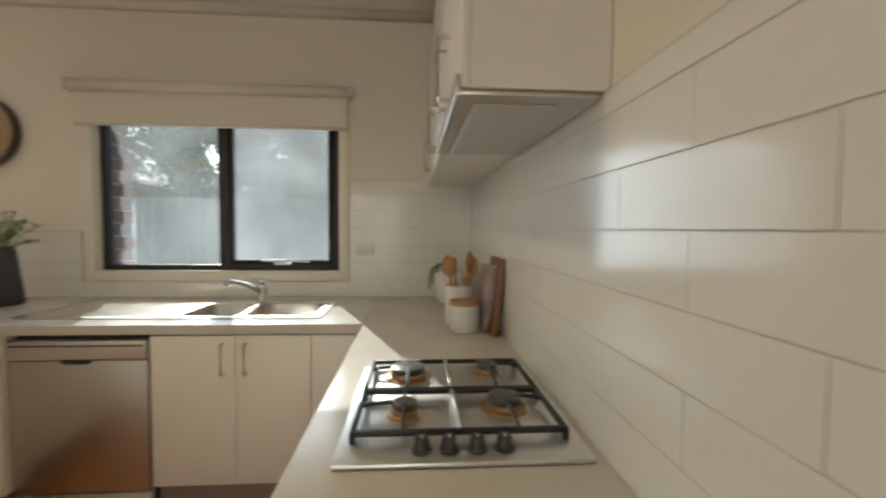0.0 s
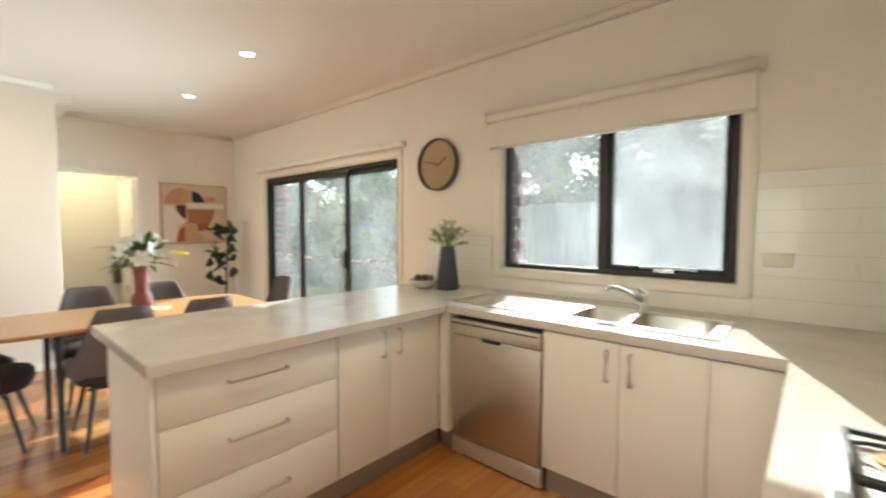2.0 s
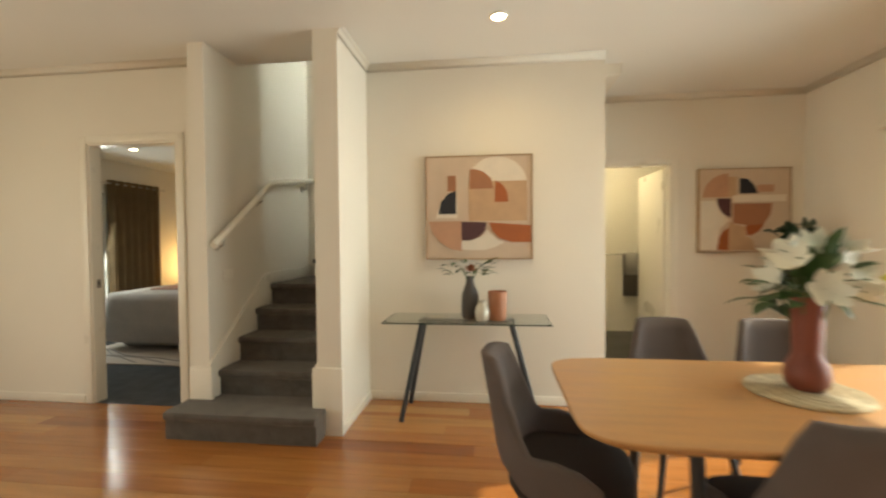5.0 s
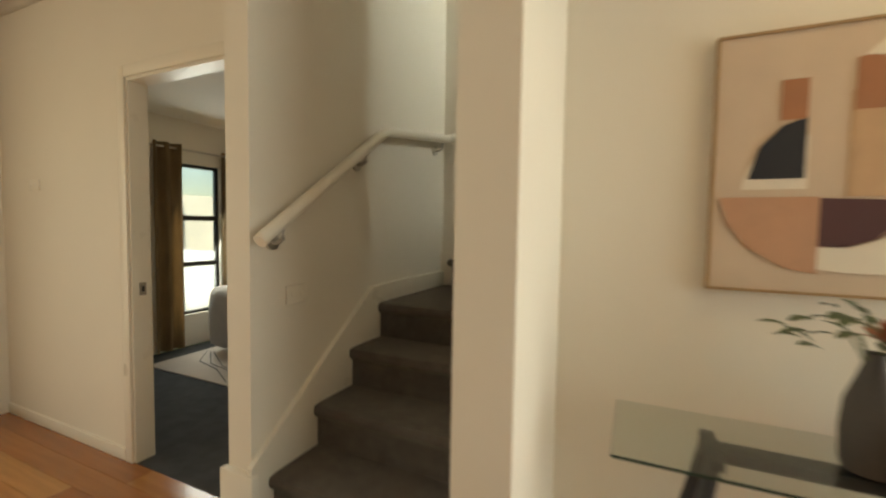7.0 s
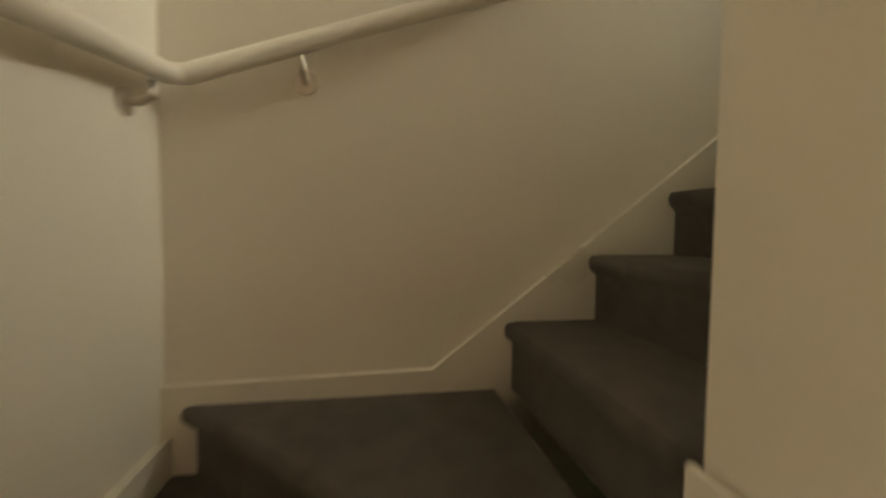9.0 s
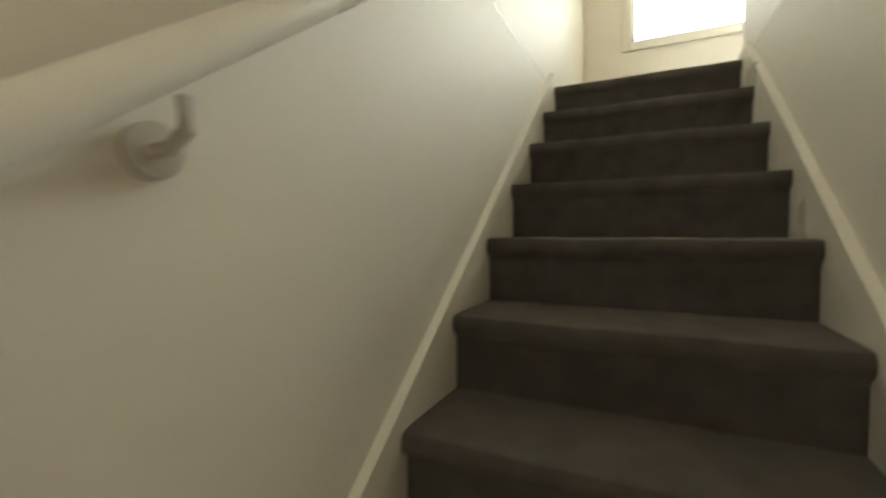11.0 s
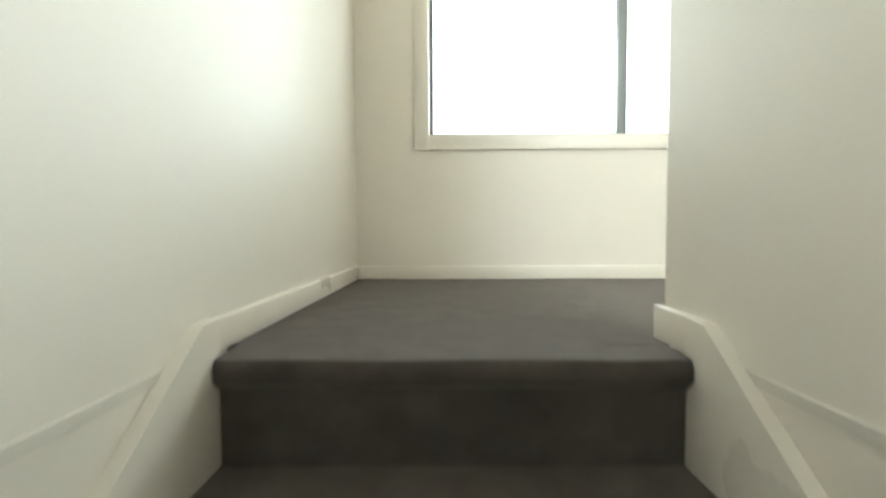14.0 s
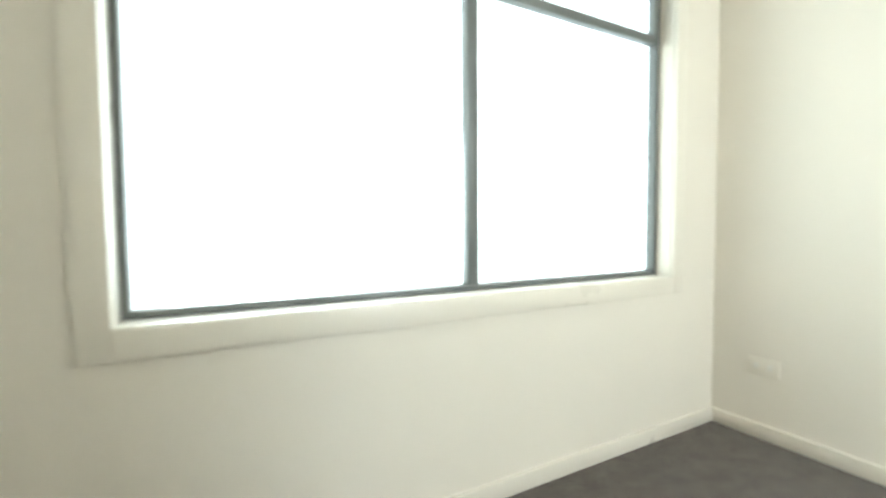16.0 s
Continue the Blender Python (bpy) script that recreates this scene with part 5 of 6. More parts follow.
disc("face", WOODF, 0, 0.203, -0.004, 0.016, ck)
disc("rim", surface("clock_rim_dark", (0.05, 0.035, 0.025), 0.4), 0.2035, 0.218, -0.003, 0.045, ck, "thin dark rim")
disc("glass", GLASS, 0, 0.2025, -0.036, -0.032, ck)
for ang, ln, w in ((62, 0.115, 0.007), (285, 0.16, 0.005)):
    bm = bmesh.new()
    box(bm, -w, -0.0275, -0.02, w, -0.0255, ln, 0.001)
    part("clock_hand", bm, BLACK_METAL, ck, "", 40, pose(c[0], 0, c[1], 0, ang, 0))

# bench things by the window
CER = surface("charcoal_ribbed_ceramic", (0.05, 0.047, 0.046), 0.6, vary=0.12, scale=10, bump=0.04, fine=70)
v = thing("bench_vase", "tall charcoal ribbed ceramic vase on the benchtop", "vase")
bm = bmesh.new()
prof = [(0, 0), (0.078, 0), (0.086, 0.012)]
for k in range(22):
    zz = 0.02 + k * 0.0135
    prof += [((0.086 - 0.000 - max(0, (zz - 0.06)) * 0.115) - (0.0025 if k % 2 else 0), zz)]
prof += [(0.052, 0.325), (0.046, 0.325), (0.05, 0.29), (0, 0.28)]
lathe(bm, prof, 40, (-2.66, -0.27, TOP + 0.001))
part("body", bm, CER, v, "", 40)
g = thing("bench_greenery", "spray of pale green succulent leaves in the vase", "flowers")
bm = bmesh.new()
hh = Vector((-2.66, -0.27, TOP + 0.31))
for s in range(17):
    a = math.tau * s / 17 + rng.uniform(-.3, .3)
    e = rng.uniform(0.15, 1.25)
    tip = hh + Vector((math.cos(a) * math.cos(e), math.sin(a) * math.cos(e) * 0.8, math.sin(e))) * rng.uniform(0.15, 0.27)
    tube(bm, [hh + Vector((0, 0, -0.06)), (hh + tip) / 2 + Vector((0, 0, 0.02)), tip], 0.003, 5)
    for k in range(13):
        f = 0.35 + 0.65 * k / 13
        p = hh + (tip - hh) * f
        b = rng.uniform(0, math.tau)
        leaf(bm, p, p + Vector((math.cos(b) * 0.035, math.sin(b) * 0.035, rng.uniform(0.0, 0.035))), 0.017)
part("leaves", bm, LEAF_PALE, g)
bo = thing("fruit_bowl", "white ceramic bowl of pine cones on the benchtop", "bowl")
bm = bmesh.new()
lathe(bm, [(0, 0), (0.05, 0), (0.085, 0.02), (0.115, 0.065), (0.111, 0.067), (0.08, 0.028), (0, 0.014)], 36, (-2.845, -0.34, TOP + 0.001))
part("body", bm, surface("white_ceramic", (0.78, 0.75, 0.70), 0.25, vary=0.03), bo, "", 40)
CONE = surface("pine_cone_brown", (0.12, 0.065, 0.03), 0.8, vary=0.25)
for k in range(6):
    bm = bmesh.new()
    p = Vector((-2.845 + math.cos(k * 1.05) * 0.055 * (k > 0), -0.34 + math.sin(k * 1.05) * 0.055 * (k > 0), TOP + 0.066))
    for j in range(26):
        zz = j / 26
        a = j * 2.4
        r = 0.026 * math.sin(math.pi * (0.12 + 0.86 * zz)) + 0.003
        b0 = p + Vector((math.cos(a) * r * 0.4, math.sin(a) * r * 0.4, -0.02 + zz * 0.05))
        leaf(bm, b0, b0 + Vector((math.cos(a) * r, math.sin(a) * r, 0.012)), 0.018)
    part("pine_cone", bm, CONE, bo, "brown pine cone")

# bench things in the corner
WHITE = bpy.data.materials["white_ceramic"]
PINE = surface("pale_wood", (0.42, 0.24, 0.10), 0.55, vary=0.14, scale=6, fine=60, stretch=(1, 1, 6))
u = thing("utensil_crock", "white ceramic crock of wooden spoons on the benchtop", "utensil crock")
bm = bmesh.new()
lathe(bm, [(0, 0), (0.064, 0), (0.069, 0.01), (0.069, 0.18), (0.064, 0.18), (0.062, 0.02), (0, 0.015)], 32, (-0.17, -0.79, TOP + 0.001))
part("crock", bm, WHITE, u, "", 40)
for k, (dx, dy, ln, wd) in enumerate(((-0.03, -0.02, 0.31, 0.032), (0.02, -0.035, 0.33, 0.036), (-0.01, 0.03, 0.29, 0.028), (0.035, 0.02, 0.30, 0.03))):
    bm = bmesh.new()
    b0, t0 = Vector((-0.17 + dx * 0.6, -0.79 + dy * 0.6, TOP + 0.03)), Vector((-0.17 + dx * 1.9, -0.79 + dy * 1.9, TOP + ln - 0.02))
    rod(bm, b0, t0, 0.006, 0.007, 8)
    made = bmesh.ops.create_uvsphere(bm, u_segments=14, v_segments=10, radius=1, matrix=Matrix.LocRotScale(t0 - Vector((0, 0, 0.015)), Euler((0, 0, k * 0.9)), (wd, 0.009, 0.05)))
    part("wooden_spoon", bm, PINE, u, "pale wooden spoon", True)
for x, y, r, h, nm in ((-0.165, -0.945, 0.067, 0.115, "storage_canister"),):
    u = thing(nm, "white ceramic canister with a pale wooden lid", "canister")
    bm = bmesh.new()
    lathe(bm, [(0, 0), (r - 0.006, 0), (r, 0.008), (r, h), (0, h)], 32, (x, y, TOP + 0.001))
    part("jar", bm, WHITE, u, "", 40)
    bm = bmesh.new()
    lathe(bm, [(0, 0), (r * 0.97, 0), (r * 0.985, 0.006), (r * 0.97, 0.018), (0, 0.02)], 32, (x, y, TOP + h + 0.002))
    part("lid", bm, PINE, u, "pale wooden lid", 40)
BOOK = surface("cookbook_cover", (0.33, 0.25, 0.24), 0.45, vary=0.55, scale=16, bump=0.0)
u = thing("cookbook", "cookbook with a mottled food cover leaning on the tiles", "book")
part("cover", boxes((-0.012, -0.10, 0, 0.012, 0.10, 0.285), bevel=0.002), BOOK, u)
part("pages", boxes((-0.009, -0.097, 0.2855, 0.009, 0.097, 0.288)), WHITE, u)
u.matrix_basis = pose(-0.092, -0.90, TOP + 0.003, 0, 9, 6)
u = thing("chopping_board", "brown timber chopping board leaning on the tiles", "chopping board")
part("board", boxes((-0.011, -0.115, 0, 0.011, 0.115, 0.32), bevel=0.005), surface("walnut_board", (0.20, 0.10, 0.05), 0.55, vary=0.2, scale=4, fine=50, stretch=(6, 6, 1)), u)
u.matrix_basis = pose(-0.055, -0.955, TOP + 0.003, 0, 7, 2)
u = thing("trailing_plant", "white pot with a pale green trailing plant", "potted plant")
bm = bmesh.new()
lathe(bm, [(0, 0), (0.062, 0), (0.085, 0.03), (0.095, 0.10), (0.085, 0.165), (0.06, 0.19), (0.054, 0.188), (0.06, 0.16), (0, 0.15)], 32, (-0.17, -0.20, TOP + 0.001))
part("pot", bm, WHITE, u, "", 40)
bm = bmesh.new()
for s in range(13):
    a = 2.2 + rng.uniform(-1.1, 1.5)
    p0 = Vector((-0.17, -0.20, TOP + 0.185))
    o = Vector((math.cos(a), math.sin(a), 0))
    path = [p0, p0 + o * 0.06 + Vector((0, 0, 0.045)), p0 + o * 0.105 + Vector((0, 0, 0.02)), p0 + o * 0.125 + Vector((0, 0, -rng.uniform(0.04, 0.13)))]
    tube(bm, path, 0.002, 5)
    for k in range(12):
        f = k / 11 * 2.999
        i = int(f)
        q = path[i] + (path[i + 1] - path[i]) * (f - i)
        b = rng.uniform(0, math.tau)
        leaf(bm, q, q + Vector((math.cos(b) * 0.022, math.sin(b) * 0.022, rng.uniform(-0.015, 0.012))), 0.014)
part("leaves", bm, surface("fern_green", (0.12, 0.20, 0.045), 0.5, vary=0.3, scale=15), u)

# downlights
LAMP = glow("downlight_lens", (1.0, 0.80, 0.55), 26.0)
for x, y in ((-5.387, -2.904), (-5.385, -1.141), (-3.89, -1.212), (-1.35, -1.95)):
    d = thing("downlight", "round recessed white downlight, switched on", "downlight", pose(x, y, CEIL_Z), "ceiling downlights")
    bm = bmesh.new()
    lathe(bm, [(0.044, 0.0), (0.060, 0.0), (0.058, -0.006), (0.046, -0.009), (0.044, 0.0)], 32)
    part("trim_ring", bm, TRIM, d, "", True)
    bm = bmesh.new()
    lathe(bm, [(0, -0.003), (0.0435, -0.003), (0.0435, -0.001), (0, -0.001)], 28)
    part("lens", bm, LAMP, d, "glowing lens")
    l = new("downlight_beam", bpy.data.lights.new("downlight_beam", "SPOT"))
    l.data.energy, l.data.spot_size, l.data.spot_blend, l.data.color, l.data.shadow_soft_size = LAMP_W * (3.0 if x > -2 else 1.0), radians(160), 1.0, (1.0, 0.745, 0.41), 0.045
    l.location = (x, y, CEIL_Z - 0.02)

# bedroom beyond the doorway
BED_S = -8.05
setting("bedroom_floor", boxes((-9.2, BED_S, -0.12, BED_X - 0.0, -5.03, -0.004)), surface("slate_carpet", (0.075, 0.078, 0.085), 0.97, vary=0.25, scale=9, bump=0.1, fine=800, spec=0.1), "slate grey carpet in the bedroom", "carpet floor")
setting("wall_bedroom_south", wall_with_holes("x", -9.2, BED_X - 0.1, BED_S - 0.1, BED_S, 0, 2.7, [(-7.712, -7.158, 0.33, 1.96)]), WALL, "cream bedroom wall with a window", "wall")
setting("wall_bedroom_west", boxes((-9.3, BED_S - 0.1, 0, -9.2, -5.03, 2.7)), WALL, "cream bedroom wall", "wall")
setting("wall_bedroom_north", boxes((-9.2, -5.13, 0, WEST, -5.03, 2.7)), WALL, "cream bedroom wall", "wall")
setting("ceiling_bedroom", boxes((-9.3, BED_S - 0.1, 2.4, BED_X - 0.1, -5.03, 2.5)), CEIL, "white bedroom ceiling", "ceiling")
setting("floor_threshold", boxes((BED_X - 0.1, -6.17, -0.004, BED_X, -5.39, 0.001)), bpy.data.materials["slate_carpet"], "carpet edge at the bedroom doorway", "threshold")
BWX, BWZ = (-7.70, -7.17), (0.34, 1.95)
bw = setting("window_3", boxes((BWX[0] - 0.012, BED_S - 0.1, BWZ[0], BWX[0], BED_S + 0.004, BWZ[1]), (BWX[1], BED_S - 0.1, BWZ[0], BWX[1] + 0.012, BED_S + 0.004, BWZ[1]), (BWX[0], BED_S - 0.1, BWZ[0] - 0.01, BWX[1], BED_S + 0.02, BWZ[0]), (BWX[0], BED_S - 0.1, BWZ[1], BWX[1], BED_S + 0.004, BWZ[1] + 0.01)), TRIM, "tall bedroom window with dark aluminium frame", "window")
bm = bmesh.new()
frame_bars(bm, BWX[0], BWX[1], BWZ[0], BWZ[1], BED_S - 0.08, 0.045, 0.032)
for zz in (0.85, 1.35):
    box(bm, BWX[0] + 0.032, BED_S - 0.08, zz, BWX[1] - 0.032, BED_S - 0.035, zz + 0.055, 0.002)
part("window_frame", bm, ALU, bw, "dark aluminium frame")
for a, b in ((BWZ[0] + 0.032, 0.85), (0.905, 1.35), (1.405, BWZ[1] - 0.032)):
    pane(bw, BWX[0] + 0.032, BWX[1] - 0.032, a, b, BED_S - 0.06)
CURT = surface("bronze_curtain_cloth", (0.29, 0.20, 0.105), 0.7, vary=0.2, scale=5, fine=400, bump=0.05)
for a, b in ((-8.50, -7.68), (-7.20, -6.90)):
    cu = thing("curtain", "bronze eyelet curtain hanging from a metal rod", "curtain", None, "bedroom curtains")
    bm = bmesh.new()
    n = int((b - a) / 0.012)
    rows = []
    for z in (0.03, 0.7, 1.4, 2.12):
        rows.append([bm.verts.new((a + (b - a) * i / n, BED_S + 0.09 + 0.035 * math.sin(i * 0.62) * (1 + 0.1 * math.sin(z * 3)), z)) for i in range(n + 1)])
    for p, q in zip(rows, rows[1:]):
        for i in range(n):
            bm.faces.new((p[i], p[i + 1], q[i + 1], q[i]))
    bmesh.ops.solidify(bm, geom=bm.faces[:], thickness=0.003)
    part("cloth", bm, CURT, cu, "", True)
rd = thing("curtain_rod", "thin metal curtain rod above the bedroom window", "curtain rod")
bm = bmesh.new()
rod(bm, (-8.62, BED_S + 0.09, 2.075), (-6.80, BED_S + 0.09, 2.075), 0.011, sides=12)
part("rod", bm, STEEL, rd)
for bx in (-8.57, -6.84):
    part("bracket", boxes((bx - 0.008, BED_S, 2.065, bx + 0.008, BED_S + 0.09, 2.085), bevel=0.002), STEEL, rd)


def soft_block(bm, x0, y0, z0, x1, y1, z1, r, sag=0.0, n=14):
    """A rounded padded block with a slightly uneven top."""
    cx, cy = (x0 + x1) / 2, (y0 + y1) / 2
    rings = []
    for k, z in ((0.99, z0), (1.0, z0 + (z1 - z0) * 0.4), (1.0, z1 - r), (0.985, z1 - r * 0.35), (0.955, z1 - r * 0.05), (0.7, z1), (0.3, z1 - sag), (0.02, z1 - sag)):
        ring = []
        for i in range(56):
            a = math.tau * i / 56
            c, s = math.cos(a), math.sin(a)
            ring.append(bm.verts.new((cx + (x1 - x0) / 2 * k * math.copysign(abs(c) ** 0.3, c), cy + (y1 - y0) / 2 * k * math.copysign(abs(s) ** 0.3, s), z + 0.006 * math.sin(i * 1.7 + z * 9))))
        rings.append(ring)
    for a, b in zip(rings, rings[1:]):
        for i in range(56):
            bm.faces.new((a[i], a[(i + 1) % 56], b[(i + 1) % 56], b[i]))
    bm.faces.new(rings[0][::-1])
    bm.faces.new(rings[-1])


bd = thing("bed", "made double bed with a grey-beige cover", "bed")
part("base", boxes((-9.12, -7.42, 0.05, -7.28, -5.95, 0.30), bevel=0.02), surface("bed_base_cloth", (0.33, 0.30, 0.27), 0.9, vary=0.08), bd)
bm = bmesh.new()
soft_block(bm, -9.14, -7.45, 0.29, -7.25, -5.92, 0.54, 0.10)
part("mattress", bm, surface("mattress_white", (0.66, 0.63, 0.58), 0.9, vary=0.04), bd, "", True)
bm = bmesh.new()
soft_block(bm, -8.65, -7.70, 0.12, -7.14, -5.80, 0.68, 0.20, 0.0)
part("doona", bm, surface("doona_grey_beige", (0.42, 0.38, 0.35), 0.9, vary=0.08, scale=6, bump=0.06, fine=30), bd, "grey-beige padded cover", True)
for py in (-7.05, -6.35):
    bm = bmesh.new()
    soft_block(bm, -9.14, py - 0.32, 0.55, -8.70, py + 0.32, 0.74, 0.09)
    part("pillow", bm, bpy.data.materials["mattress_white"], bd, "", True)
part("throw", boxes((-8.0, -7.35, 0.674, -7.62, -5.95, 0.70), bevel=0.012), surface("rust_throw", (0.24, 0.12, 0.08), 0.9, vary=0.15, bump=0.08, fine=250), bd, "rust coloured throw")
rg = thing("bedroom_rug", "pale beige rug with fine dark stripes beside the bed", "rug")
part("rug_weave", boxes((-8.7, -7.75, -0.0035, -6.70, -5.75, 0.008), bevel=0.003), surface("rug_beige", (0.50, 0.43, 0.37), 0.95, vary=0.12, bump=0.1, fine=500), rg)
bm = bmesh.new()
for k in range(3):
    tube(bm, [(-7.25, -7.68 + k * 0.05, 0.009), (-7.0, -7.45 + 0.16 * k, 0.009), (-6.92, -7.1 + k * 0.24, 0.009), (-6.74 - 0.03 * k, -6.75 + k * 0.3, 0.009)], 0.0045, 6)
part("stripes", bm, surface("rug_stripe_grey", (0.10, 0.10, 0.11), 0.95), rg)
nt = thing("bedside_table", "small dark bedside table", "bedside table")
part("top", boxes((-9.15, -7.92, 0.46, -8.75, -7.60, 0.49), bevel=0.004), BLACK_METAL, nt)
for lx in (-9.12, -8.78):
    for ly in (-7.89, -7.63):
        part("leg", boxes((lx - 0.012, ly - 0.012, 0.0, lx + 0.012, ly + 0.012, 0.46)), BLACK_METAL, nt)
bl = thing("bedside_lamp", "glowing bedside lamp with a round shade", "lamp")
bm = bmesh.new()
lathe(bm, [(0, 0), (0.06, 0), (0.06, 0.012), (0.012, 0.02), (0.010, 0.20), (0, 0.20)], 24, (-8.95, -7.76, 0.491))
part("base", bm, BLACK_METAL, bl, "", 40)
bm = bmesh.new()
lathe(bm, [(0.0, 0.20), (0.10, 0.205), (0.115, 0.30), (0.09, 0.38), (0, 0.385)], 28, (-8.95, -7.76, 0.491))
part("shade", bm, glow("lamp_shade_glow", (1.0, 0.66, 0.30), 4.0), bl, "warm glowing shade", 40)
lp = new("bedside_glow", bpy.data.lights.new("bedside_glow", "POINT"))
lp.data.energy, lp.data.color, lp.data.shadow_soft_size = 4, (1.0, 0.62, 0.26), 0.12
lp.location = (-8.95, -7.72, 0.99)
d = thing("downlight", "round recessed bedroom downlight, switched on", "downlight", pose(-7.24, -7.18, 2.4), "ceiling downlights")
bm = bmesh.new()
lathe(bm, [(0.044, 0.0), (0.060, 0.0), (0.058, -0.006), (0.046, -0.009), (0.044, 0.0)], 32)
part("trim_ring", bm, TRIM, d, "", True)
bm = bmesh.new()
lathe(bm, [(0, -0.003), (0.0435, -0.003), (0.0435, -0.001), (0, -0.001)], 28)
part("lens", bm, LAMP, d, "glowing lens")

# bathroom beyond the doorway
setting("bathroom_floor", boxes((-8.8, -2.2, -0.12, WEST, 0.0, -0.003)), surface("dark_floor_tile", (0.06, 0.055, 0.05), 0.4, vary=0.12, scale=3), "dark grey bathroom floor tiles", "tiled floor")
setting("wall_bathroom", boxes((-8.9, -2.3, 0, -8.8, 0.1, 2.7), (-8.8, -2.3, 0, WEST - 0.1, -2.2, 2.7), (-8.8, 0.0, 0, WEST - 0.1, 0.1, 2.7)), WALL, "cream bathroom walls", "wall")
setting("ceiling_bathroom", boxes((-8.9, -2.3, 2.7, WEST - 0.1, 0.1, 2.8)), CEIL, "white bathroom ceiling", "ceiling")
db = setting("door_bathroom", boxes((-7.96, -1.235, 0.01, -7.215, -1.20, 2.0), bevel=0.003), TRIM, "cream painted bathroom door standing open inwards", "door")
bm = bmesh.new()
tube(bm, [(-7.90, -1.235, 1.0), (-7.90, -1.28, 1.0), (-7.79, -1.285, 1.0)], 0.009, 10)
part("door_handle", bm, CHROME, db, "chrome lever handle")
for hz in (0.25, 1.78):
    part("hinge", boxes((-7.235, -1.242, hz, -7.213, -1.236, hz + 0.09)), CHROME, db)
tr = thing("towel_rail", "chrome towel rail on the bathroom wall", "towel rail")
bm = bmesh.new()
tube(bm, [(-8.80, -1.42, 1.07), (-8.73, -1.42, 1.07), (-8.73, -1.40, 1.07), (-8.73, -0.87, 1.07), (-8.73, -0.85, 1.07), (-8.80, -0.85, 1.07)], 0.009, 10)
part("bar", bm, CHROME, tr)
for y0, z0, yw, mm, nm in ((-1.165, 0.79, 0.16, (0.75, 0.72, 0.67), "white"), (-1.185, 0.50, 0.20, (0.30, 0.27, 0.23), "grey")):
    tw = thing("hand_towel", nm + " folded towel hanging on the rail", "towel")
    bm = bmesh.new()
    off = 0.012 if nm == "grey" else 0.022
    rows = []
    prof = [(-8.73 - off, z0 + 0.03), (-8.73 - off, 1.07), (-8.73, 1.07 + off), (-8.73 + off, 1.07), (-8.73 + off + 0.005, z0)]
    for i in range(9):
        rows.append([bm.verts.new((px + 0.003 * math.sin(i * 1.3 + pz * 5), y0 + yw * i / 8, pz)) for px, pz in prof])
    for p, q in zip(rows, rows[1:]):
        for i in range(4):
            bm.faces.new((p[i], p[i + 1], q[i + 1], q[i]))
    bmesh.ops.solidify(bm, geom=bm.faces[:], thickness=0.006)
    part("cloth", bm, surface("towel_" + nm, mm, 0.95, vary=0.06, bump=0.1, fine=500), tw, "", True)
# unseen fill lamp under the closed ceiling, added to brighten the bathroom
bl2 = new("bathroom_fill", bpy.data.lights.new("bathroom_fill", "AREA"))
bl2.data.energy, bl2.data.size, bl2.data.color = 12, 0.6, (1.0, 0.86, 0.60)
bl2.location = (-8.0, -1.6, 2.68)

# garden
GRASS_Z = -0.16
def ground_mat():
    return surface("lawn_soil_green", (0.16, 0.21, 0.055), 0.95, vary=0.35, scale=1.6, bump=0.1, fine=70, spec=0.02)


setting("ground", boxes((-200, -200, -0.6, 200, 300, GRASS_Z)), ground_mat(), "mown backyard lawn and ground", "ground")
bm = bmesh.new()
gr = random.Random(9)
for k in range(20000):
    x, y = gr.uniform(-11.5, -2.5), 0.75 + 6.0 * gr.random() ** 1.3
    a, h = gr.uniform(0, math.tau), gr.uniform(0.02, 0.055)
    dx, dy = math.cos(a) * 0.006, math.sin(a) * 0.006
    lx, ly = gr.uniform(-0.02, 0.02), gr.uniform(-0.02, 0.02)
    bm.faces.new((bm.verts.new((x - dx, y - dy, GRASS_Z)), bm.verts.new((x + dx, y + dy, GRASS_Z)), bm.verts.new((x + lx, y + ly, GRASS_Z + h))))
me = bpy.data.meshes.new("grass")
bm.to_mesh(me)
bm.free()
me.materials.append(surface("grass_blade", (0.20, 0.27, 0.07), 0.9, vary=0.4, scale=1.4, bump=0, spec=0.03))
tagged(new("grass", me), "short backyard grass", "grass", "", "stuff")
setting("patio", boxes((-7.2, 0.26, GRASS_Z, 0.2, 0.75, GRASS_Z + 0.06)), surface("concrete_path", (0.26, 0.25, 0.23), 0.9, vary=0.12, scale=3, bump=0.06, fine=120), "pale concrete path along the house", "path")

# paling fence
FENCE_Y = 6.8
PALING = surface("weathered_paling", (0.34, 0.345, 0.36), 0.9, vary=0.22, scale=3, fine=60, stretch=(6, 6, 0.8), bump=0.06, each=0.14)
fence = thing("paling_fence", "tall weathered grey timber paling fence", "fence")
pm = finish(boxes((-0.05, -0.008, 0, 0.05, 0.008, 2.13)), "paling", PALING)
fr = random.Random(3)
for k in range(172):
    o = new("paling", pm)
    o.parent = fence
    o.matrix_basis = pose(-14.2 + k * 0.096, FENCE_Y + (0.014 if k % 2 else 0), GRASS_Z + fr.uniform(-0.01, 0.012), 0, fr.uniform(-0.4, 0.4), 0)
for z in (0.3, 1.0, 1.65):
    part("rail", boxes((-14.3, FENCE_Y + 0.03, z + GRASS_Z, 2.3, FENCE_Y + 0.07, z + GRASS_Z + 0.08)), PALING, fence)
